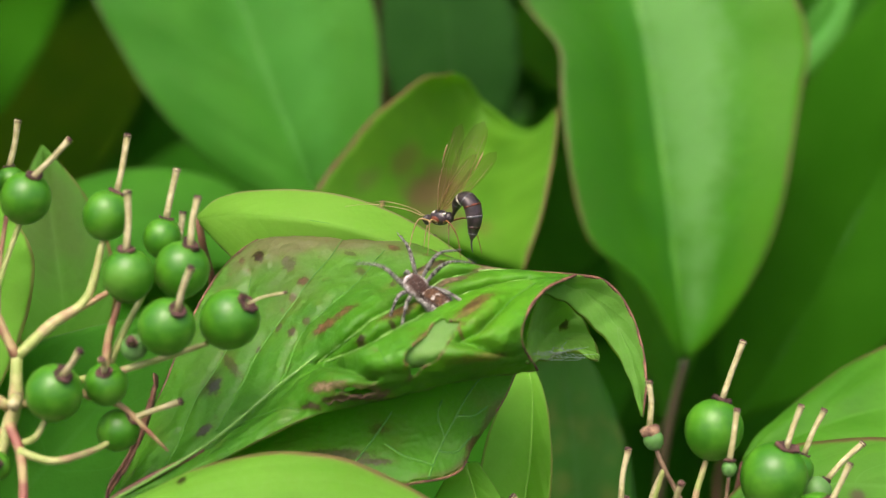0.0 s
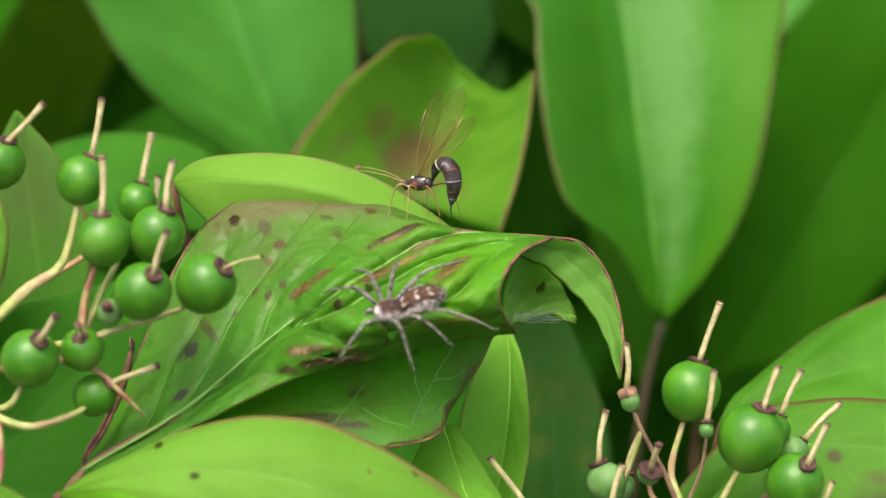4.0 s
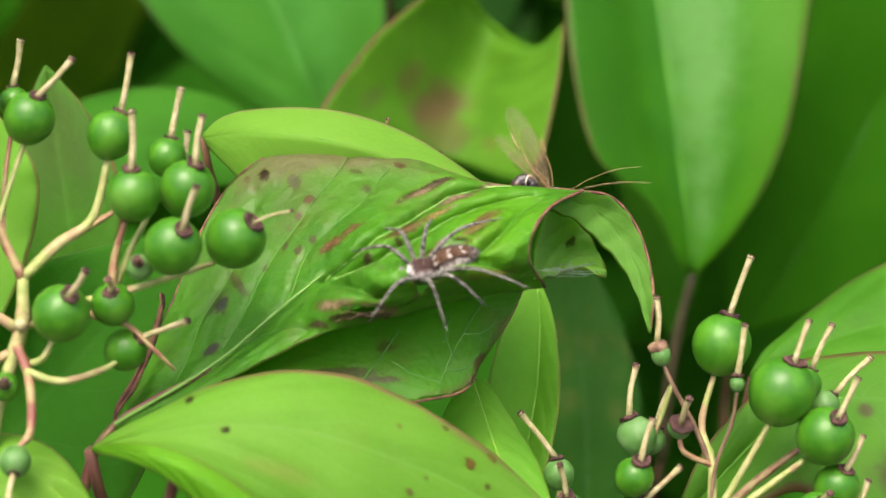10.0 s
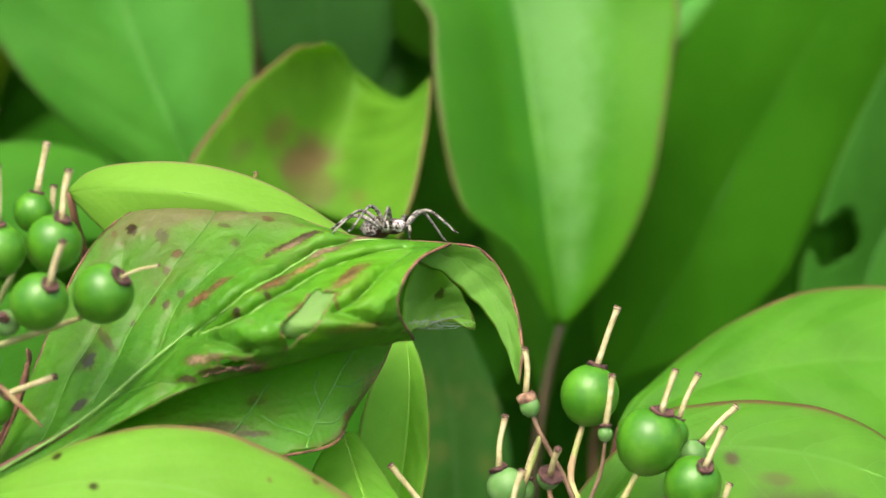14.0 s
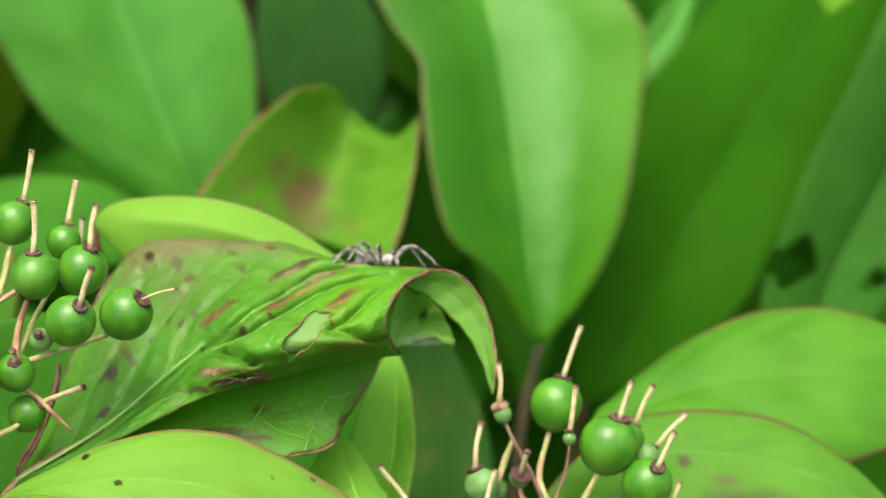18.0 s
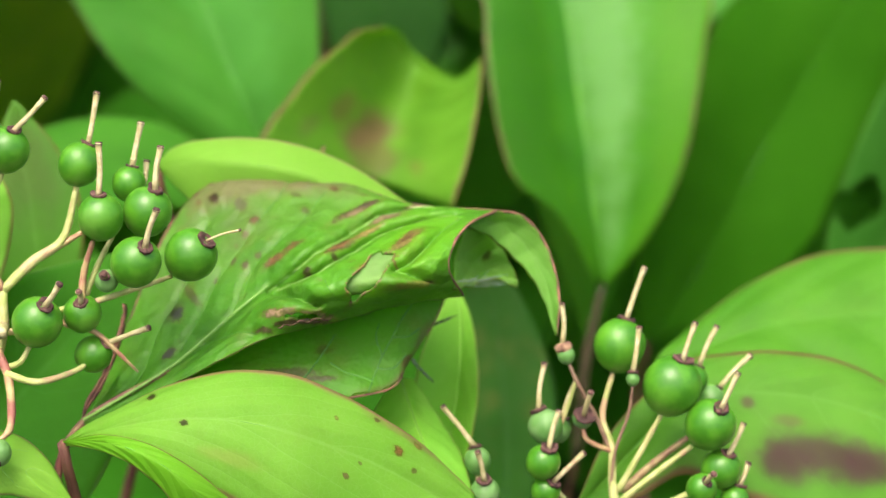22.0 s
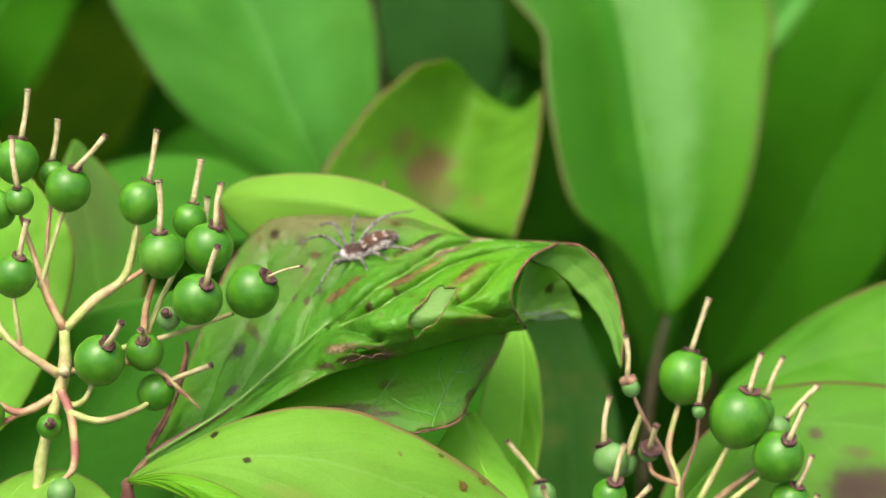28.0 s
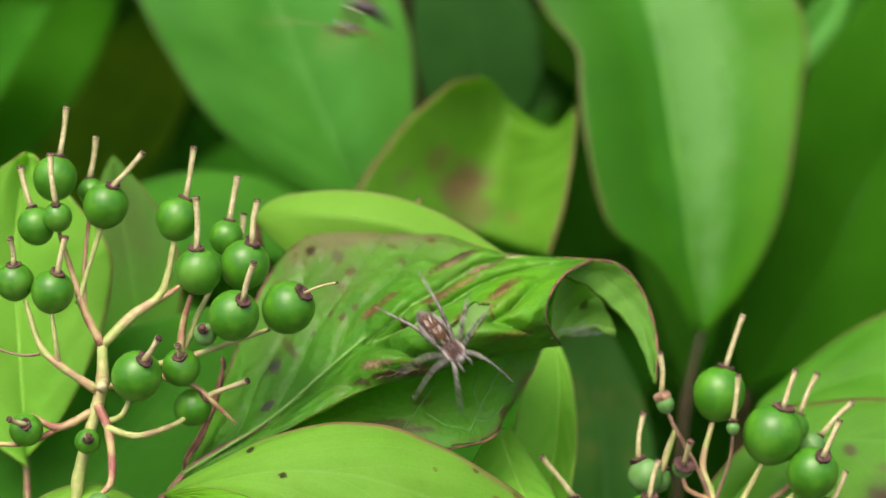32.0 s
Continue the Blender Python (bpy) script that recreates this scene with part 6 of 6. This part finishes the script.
def make_wasp():
    wings = []
    ob = thing("wasp", (0, 0, 0), "slender dark wasp with red thorax, amber legs, clear wings", "wasp")
    chest = part("thorax", oval(0, 0, 2.4, 0.95, 0.6, 0.68), WASP_BLACK, ob, "black thorax with rust-red sides")
    for k in (-1, 1):
        part("side_plate", oval(0.15, 0.3 * k, 2.3, 0.55, 0.36, 0.42, seg=12, rings=10), WASP_RED, chest, "rust-red side plate")
    for x, z in ((0.45, 2.85), (-0.55, 2.75), (0.1, 1.95)):
        part("spot", oval(x, 0, z, 0.2, 0.5, 0.14, seg=10, rings=8), WASP_PALE, chest, "cream mark")
    head = part("head", oval(1.2, 0, 2.15, 0.34, 0.52, 0.46), WASP_BLACK, ob, "black head with a pale face")
    part("face", oval(1.42, 0, 2.05, 0.16, 0.28, 0.28, seg=10, rings=8), WASP_PALE, head)
    for k in (-1, 1):
        part("eye", oval(1.25, 0.38 * k, 2.2, 0.24, 0.18, 0.3, seg=10, rings=8), WASP_BLACK, head)
        part("antenna", rod([(1.4, 0.15 * k, 2.4), (3.2, 0.6 * k, 3.0), (6.0, 1.3 * k, 3.3), (8.4, 1.7 * k, 3.0)], [0.032, 0.026, 0.022, 0.015], n=14, seg=6), WASP_LEG, ob)
    hips = part("propodeum", oval(-0.85, 0, 2.45, 0.45, 0.46, 0.5, seg=14, rings=10), WASP_BLACK, ob, "black hind thorax with cream marks")
    part("spot", oval(-1.0, 0, 2.75, 0.16, 0.3, 0.1, seg=10, rings=8), WASP_PALE, hips, "cream mark")
    body = [(0, 0, 0), (-0.22, 0, 0.5), (-0.5, 0, 1.2), (-1.2, 0, 1.6), (-1.85, 0, 1.1), (-2.1, 0, 0.0), (-2.0, 0, -1.1), (-1.85, 0, -1.8)]
    width = [0.1, 0.2, 0.46, 0.62, 0.68, 0.62, 0.42, 0.14]
    abd = part("abdomen", flat_rod(body, width, 36), WASP_BLACK, ob, "glossy black arched abdomen with grey and red rings")
    abd.location = Vector(WAIST) * 0.001
    line = spline(body, 36)
    rad = [v.x for v in spline([(r, 0, 0) for r in width], 36)]
    for k, i in enumerate((9, 13, 17, 21, 25, 29, 32)):
        tone = (WASP_GREY, WASP_PALE, WASP_GREY, WASP_RED, WASP_GREY, WASP_RED, WASP_GREY)[k]
        part("band", flat_rod([line[i] - (line[i + 1] - line[i]) * 0.4, line[i] + (line[i + 1] - line[i]) * 0.4], [rad[i] * 1.03] * 2, 2), tone, abd, "pale ring")
    part("ovipositor", rod([(-1.86, 0, -1.7), (-1.85, 0, -2.3), (-1.95, 0, -2.9)], [0.11, 0.08, 0.04], n=8, seg=6), WASP_BLACK, abd)
    for k in (-1, 1):
        for cx, fx, fy in ((0.6, 2.1, 1.3), (0.0, 0.1, 1.9), (-0.5, -2.8, 1.9)):
            knee = Vector((0.5 * (cx + fx), 0.85 * fy * k, 2.3))
            part("leg", rod([(cx, 0.3 * k, 2.0), knee, (fx * 0.9 + cx * 0.1, fy * 0.9 * k, 1.2), (fx * 1.1, fy * k, -0.7)], [0.09, 0.075, 0.05, 0.025], n=12, seg=6), WASP_AMBER if cx < 0 else WASP_LEG, ob, "orange hind leg" if cx < 0 else "thin yellowish leg")
        for name, tip, wid in (("fore_wing", (-3.1, 2.0, 10.6), 1.0), ("hind_wing", (-4.4, 1.8, 8.1), 0.7)):
            root = Vector((0.0, 0.4 * k, 2.9))
            t = Vector((tip[0], tip[1] * k, tip[2]))
            grid = blade_grid([root, root.lerp(t, 0.5) + Vector((0, 0.15 * k, 0)), t], wid, (0.35, k, 0.1), (0.35, k, 0.1), fold=2, n=14, m=6, quilt=0.02, a=0.7, b=0.35)
            bm = bmesh.new()
            grid = [[p - root for p in row] for row in grid]
            vs = [[bm.verts.new(p * 0.001) for p in row] for row in grid]
            for a, b in zip(vs, vs[1:]):
                for j in range(len(a) - 1):
                    bm.faces.new((a[j], b[j], b[j + 1], a[j + 1]))
            w = part(name, bm, WING, ob, "clear amber-tinted wing")
            w.location = root * 0.001
            wings.append((w, k))
            for c0, c1, fat in ((0, 1, 0.026), (5, 4, 0.01), (3, 2, 0.009)):
                run = [grid[q][round(c0 + (c1 - c0) * q / 14)] for q in (0, 4, 8, 12)]
                part("vein", rod(run, [fat, fat, fat * 0.8, fat * 0.4], n=8, seg=5), WASP_LEG, w)
            for q in (6, 9):
                part("vein", rod([grid[q][0], grid[q + 1][3], grid[q][5]], [0.011, 0.009, 0.008], n=5, seg=4), WASP_LEG, w)
            if name == "fore_wing":
                part("wing_mark", rod([grid[7][0], grid[9][0], grid[10][0]], [0.04, 0.08, 0.02], n=5, seg=6), WASP_LEG, w, "amber mark on the wing's edge")
    return ob, abd, wings


def on(p, head, up):
    """A pose at p in the plant frame, looking along head, with up away from what it stands on."""
    z = (PLANT.to_3x3() @ Vector(up)).normalized()
    x = PLANT.to_3x3() @ Vector(head)
    x = (x - z * x.dot(z)).normalized()
    y = z.cross(x)
    m = Matrix((x, y, z)).transposed().to_4x4()
    m.translation = V(p)
    return m


spider, spider_legs = make_spider()
wasp, wasp_abdomen, wasp_wings = make_wasp()
wasp.scale = (1.15, 1.15, 1.15)
spider.scale = (1.04, 1.04, 1.04)


def motions():
    walk(spider, [(t, on(p, h, u)) for t, p, h, u in (
        (0.0, (0.28, 1.74, 0.87), (-0.67, 0.00, 0.74), (0.00, -0.87, 0.49)),
        (0.3, (-0.34, -1.50, -0.32), (-0.82, 0.00, 0.58), (0.00, -0.84, 0.54)),
        (0.6, (0.23, -4.50, -0.66), (-0.95, 0.00, 0.33), (0.00, -0.80, 0.60)),
        (0.9, (-0.64, -5.22, -1.89), (-0.98, 0.00, -0.22), (0.00, -0.80, 0.60)),
        (1.2, (0.99, -6.80, -3.62), (-0.92, 0.00, -0.40), (0.00, -0.80, 0.60)),
        (2.0, (0.28, -6.80, -3.76), (-0.92, 0.00, -0.39), (0.00, -0.80, 0.60)),
        (10.1, (0.51, -6.80, -4.17), (-0.92, 0.00, -0.39), (0.00, -0.80, 0.60)),
        (10.2, (1.81, -9.00, -5.55), (-0.59, 0.00, -0.81), (0.00, -0.98, 0.22)),
        (10.3, (3.81, -8.00, -7.64), (0.10, 0.00, -1.00), (0.00, -1.00, 0.10)),
        (10.4, (6.10, -5.00, -8.63), (0.35, 0.00, -0.94), (0.22, -0.97, -0.11)),
        (10.5, (8.15, -2.00, -9.17), (0.89, 0.00, -0.45), (0.31, -0.93, -0.21)),
        (10.6, (8.91, 2.00, -9.02), (0.98, 0.00, 0.22), (0.32, -0.85, -0.42)),
        (10.7, (10.40, 6.00, -8.48), (0.83, 0.00, 0.55), (0.43, -0.64, -0.64)),
        (10.8, (10.50, 9.00, -6.88), (0.51, 0.00, 0.86), (0.69, -0.23, -0.69)),
        (11.0, (9.00, 12.00, 0.60), (-1.00, 0.00, 0.15), (0.00, 0.98, 0.22)),
        (11.4, (10.31, 11.00, 1.76), (-0.71, 0.00, 0.71), (0.00, 0.94, 0.33)),
        (11.7, (10.13, 10.00, 3.27), (0.90, -0.20, 0.44), (0.00, 0.45, 0.89)),
        (12.0, (8.74, 10.00, 1.92), (0.99, -0.20, -0.13), (0.00, 0.35, 0.94)),
        (13.0, (8.66, 10.00, 1.97), (0.99, -0.20, -0.13), (0.00, 0.35, 0.94)),
        (13.5, (8.85, 9.50, 2.96), (0.99, -0.30, -0.17), (0.00, 0.25, 0.97)),
        (14.0, (8.78, 8.50, 3.89), (0.50, -0.85, -0.15), (0.00, 0.10, 1.00)),
        (16.5, (8.80, 8.50, 3.90), (0.50, -0.85, -0.15), (0.00, 0.10, 1.00)),
        (18.3, (8.89, 8.50, 3.15), (0.50, -0.85, -0.15), (0.00, 0.10, 1.00)),
        (18.6, (10.14, 9.50, 3.46), (-1.00, 0.00, 0.01), (0.00, 0.45, 0.89)),
        (18.8, (8.60, 15.00, -1.20), (-0.45, 0.00, -0.89), (0.00, 0.95, 0.32)),
        (19.2, (3.80, 12.00, -8.40), (0.19, 0.00, -0.98), (0.42, 0.74, -0.53)),
        (19.6, (2.68, 11.00, -9.86), (0.89, 0.00, -0.46), (0.00, 0.98, -0.20)),
        (22.4, (3.22, 11.00, -9.18), (0.89, 0.00, -0.46), (0.00, 0.98, -0.20)),
        (22.6, (9.32, 9.00, -6.96), (0.97, 0.00, -0.25), (0.42, 0.32, -0.85)),
        (22.8, (10.40, 2.00, -5.91), (0.79, 0.00, -0.61), (0.30, -0.51, -0.81)),
        (23.0, (11.69, -1.00, -6.07), (0.98, 0.00, 0.18), (0.20, -0.59, -0.78)),
        (23.2, (10.74, -3.00, -7.29), (0.92, 0.00, 0.40), (0.10, -0.70, -0.70)),
        (23.6, (9.25, -4.00, -7.08), (0.98, 0.00, 0.20), (0.00, -0.60, -0.80)),
        (24.0, (9.20, -4.00, -6.41), (0.98, 0.00, 0.20), (0.00, -0.54, -0.84)),
        (24.5, (9.45, -4.00, -6.56), (0.98, 0.00, 0.20), (0.00, -0.54, -0.84)),
        (25.0, (8.44, -6.00, -7.22), (1.00, 0.00, -0.01), (0.10, -0.89, -0.45)),
        (25.3, (7.43, -8.00, -6.22), (0.35, 0.00, 0.93), (0.00, -1.00, 0.00)),
        (25.7, (4.70, -8.00, -2.46), (-0.36, 0.00, 0.93), (0.00, -0.91, 0.41)),
        (26.0, (1.58, 0.00, 2.02), (-0.82, 0.00, 0.57), (0.00, -0.71, 0.71)),
        (26.5, (-2.06, 10.70, 5.37), (-0.84, 0.00, -0.54), (0.00, -0.51, 0.86)),
        (27.5, (-4.88, 13.35, 6.35), (-0.84, 0.00, -0.54), (0.00, -0.51, 0.86)),
        (28.0, (-6.40, 7.90, 2.50), (-0.87, 0.00, -0.50), (0.00, -0.75, 0.66)),
        (29.0, (-5.70, 6.70, 2.20), (-0.91, 0.00, -0.42), (0.00, -0.75, 0.66)),
        (30.0, (-6.90, 6.70, 1.85), (-0.91, 0.00, -0.42), (0.00, -0.75, 0.66)),
        (31.1, (-6.40, 6.40, 1.60), (-0.89, 0.00, -0.46), (0.00, -0.75, 0.66)),
        (31.2, (-6.60, 6.40, 1.60), (-0.88, 0.00, -0.47), (0.00, -0.75, 0.66)),
        (31.3, (-7.20, 6.40, 1.50), (-0.72, 0.00, -0.69), (0.00, -0.71, 0.71)),
        (31.4, (-7.43, 6.70, 1.60), (-0.50, 0.00, -0.86), (0.00, -0.71, 0.71)),
        (31.5, (-6.61, 6.00, 0.96), (-0.25, 0.00, -0.97), (0.00, -0.71, 0.71)),
        (31.6, (-5.46, 3.27, 0.19), (-0.02, 0.00, -1.00), (0.00, -0.76, 0.65)),
        (31.7, (-4.64, -1.42, -1.53), (0.22, 0.00, -0.98), (0.00, -0.80, 0.60)),
        (31.8, (-4.06, -2.16, -2.30), (0.28, 0.00, -0.96), (0.00, -0.80, 0.60)),
        (31.9, (-3.10, -4.12, -3.12), (0.47, 0.00, -0.88), (0.00, -0.89, 0.45)),
        (32.0, (-1.19, -6.65, -5.39), (0.64, 0.00, -0.77), (0.00, -0.95, 0.32)),
    )])
    stir = ((0.0, 14), (0.2, -12), (0.4, 13), (0.6, -13), (0.8, 10), (1.0, -6), (1.2, 0), (10.1, 0), (10.2, 16), (10.4, -12), (10.6, 14), (10.8, -12), (11.2, 8), (11.7, -8),
            (12.0, 0), (18.4, 0), (18.6, 10), (19.0, 0), (22.6, 0), (22.8, 13), (23.0, -12), (23.2, 10), (23.4, -6), (23.6, 0), (26.0, 0), (28.4, 0), (31.0, 0), (31.2, 14),
            (31.4, -14), (31.6, 14), (31.8, -12), (32.0, 8))
    for k, leg in enumerate(spider_legs):
        at = Matrix.Translation(leg.location)
        walk(leg, [(t, at @ pose(0, 0, 0, 0, 0, a * (1 if k % 2 else -1) * (1 if k < 4 else -1))) for t, a in stir])
    waist = Matrix.Translation(Vector(WAIST) * 0.001)
    walk(wasp_abdomen, [(t, waist @ pose(0, 0, 0, 0, a, 0)) for t, a in ((0.0, 0), (5.5, 0), (6.0, 28), (6.5, 20), (7.0, 0), (11.2, 6), (11.6, 45), (32.0, 45))])
    flap = [(0.0, 0), (11.2, 0), (11.3, 50)] + [(11.3 + 0.1 * k, 50 + (38 if k % 2 else -8)) for k in range(1, 207)]
    for wing, side in wasp_wings:
        at = Matrix.Translation(wing.location)
        walk(wing, [(t, at @ pose(0, 0, 0, -side * a, 0, 0)) for t, a in flap])
    walk(wasp, [(t, on(p, h, u)) for t, p, h, u in (
        (0.0, (1.69, 9.00, 6.16), (-0.80, 0.45, 0.00), (0.00, -0.15, 0.99)),
        (0.5, (1.28, 9.00, 6.00), (-0.80, 0.45, 0.00), (0.00, -0.15, 0.99)),
        (1.0, (1.20, 9.00, 5.95), (-0.80, 0.45, 0.00), (0.00, -0.15, 0.99)),
        (2.0, (1.95, 9.00, 6.37), (-0.80, 0.45, 0.00), (0.00, -0.15, 0.99)),
        (3.5, (1.92, 9.00, 6.07), (-0.80, 0.45, 0.00), (0.00, -0.15, 0.99)),
        (5.5, (2.30, 9.00, 5.69), (-0.85, 0.25, 0.10), (0.00, -0.15, 0.99)),
        (6.0, (0.50, 9.00, 5.81), (-0.98, -0.25, 0.19), (0.00, -0.15, 0.99)),
        (6.5, (0.55, 10.00, 6.06), (-0.99, -0.25, 0.15), (0.00, -0.15, 0.99)),
        (7.0, (0.00, 11.00, 2.75), (-0.80, -1.10, -0.20), (0.42, -0.10, 0.90)),
        (7.5, (0.56, 14.00, 1.03), (-0.65, -0.25, -0.76), (0.00, 0.32, 0.95)),
        (8.0, (1.31, 15.00, -0.02), (0.00, -0.25, -1.00), (0.00, 0.94, 0.35)),
        (8.6, (6.91, 14.00, -2.23), (0.89, -0.25, -0.45), (0.00, 0.89, 0.45)),
        (9.6, (10.82, 13.00, -2.67), (0.98, -0.25, 0.22), (0.00, 0.76, 0.65)),
        (10.0, (12.22, 11.00, 0.48), (0.95, -0.25, 0.30), (0.00, 0.41, 0.91)),
        (10.2, (13.37, 9.00, 1.36), (1.00, -0.50, 0.10), (0.00, -0.15, 0.99)),
        (10.5, (13.60, 7.00, 2.34), (0.95, -1.00, -0.32), (0.00, -0.15, 0.99)),
        (11.2, (14.47, 7.00, 2.80), (0.94, -1.00, -0.34), (0.00, -0.15, 0.99)),
        (11.3, (14.72, 7.00, 3.95), (0.99, -0.80, -0.13), (0.00, -0.15, 0.99)),
        (11.6, (21.46, 10.00, 14.72), (0.99, -0.30, -0.10), (0.00, -0.15, 0.99)),
        (11.8, (28.73, 15.00, 31.06), (0.98, 0.00, 0.20), (0.00, -0.15, 0.99)),
        (12.2, (27.36, 15.00, 30.76), (-0.89, 0.30, -0.45), (0.00, -0.37, 0.93)),
        (12.5, (19.96, 12.00, 10.01), (-0.93, -0.25, -0.37), (0.00, -0.37, 0.93)),
        (12.8, (34.63, 14.00, 16.69), (0.90, -0.60, 0.44), (0.00, -0.29, 0.96)),
        (13.0, (51.27, 14.00, 20.00), (1.00, 0.00, -0.04), (0.00, -0.29, 0.96)),
        (13.2, (34.44, 12.00, 7.40), (-0.56, -0.80, -0.83), (0.00, -0.29, 0.96)),
        (13.6, (17.63, 10.00, 9.20), (-0.98, -0.25, -0.19), (0.00, -0.29, 0.96)),
        (13.8, (43.23, 12.00, 21.75), (0.33, -0.80, 0.95), (0.00, -0.20, 0.98)),
        (14.2, (76.45, 20.00, 35.37), (0.98, 0.00, 0.20), (0.00, -0.15, 0.99)),
        (16.0, (78.17, 18.00, 23.58), (-0.46, -0.80, -0.89), (0.00, -0.15, 0.99)),
        (16.5, (54.35, 12.00, 13.48), (-0.99, -0.25, 0.10), (0.00, -0.15, 0.99)),
        (17.0, (23.29, 12.00, 41.14), (-0.98, -0.25, 0.19), (0.00, -0.15, 0.99)),
        (17.5, (-0.36, 14.00, 21.76), (-0.98, -0.25, -0.22), (0.00, -0.15, 0.99)),
        (17.9, (-14.08, 14.00, 49.67), (-0.90, -0.25, 0.45), (0.00, -0.15, 0.99)),
        (20.0, (-17.68, 20.00, 57.52), (-1.00, -0.25, 0.00), (0.00, -0.15, 0.99)),
        (23.2, (-8.97, 20.00, 40.95), (-0.84, -0.80, -0.55), (0.00, -0.15, 0.99)),
        (23.5, (-14.95, 16.00, 29.79), (-0.46, -0.90, -0.89), (0.00, -0.15, 0.99)),
        (23.8, (9.73, 12.00, 17.58), (0.97, -0.50, -0.25), (0.00, -0.15, 0.99)),
        (24.0, (35.11, 9.00, 2.64), (0.99, -0.25, -0.11), (0.00, -0.15, 0.99)),
        (24.2, (25.63, 9.00, 13.84), (0.01, -0.90, 1.00), (0.00, -0.15, 0.99)),
        (24.5, (7.24, 10.00, 19.17), (-0.99, -0.25, -0.12), (0.00, -0.15, 0.99)),
        (25.0, (-14.87, 16.00, 45.90), (-0.97, -0.25, 0.22), (0.00, -0.15, 0.99)),
        (28.0, (-21.41, 20.00, 58.11), (-1.00, -0.25, 0.02), (0.00, -0.15, 0.99)),
        (31.2, (44.32, 16.00, 42.11), (-0.90, -0.25, -0.43), (0.00, -0.15, 0.99)),
        (31.5, (24.56, 10.00, 24.73), (-0.98, -0.25, -0.18), (0.00, -0.15, 0.99)),
        (31.7, (21.36, 9.00, 15.26), (-1.00, -0.25, -0.08), (0.00, -0.15, 0.99)),
        (32.0, (-11.73, 12.00, 26.96), (-0.99, -0.25, 0.12), (0.00, -0.15, 0.99)),
    )])


motions()
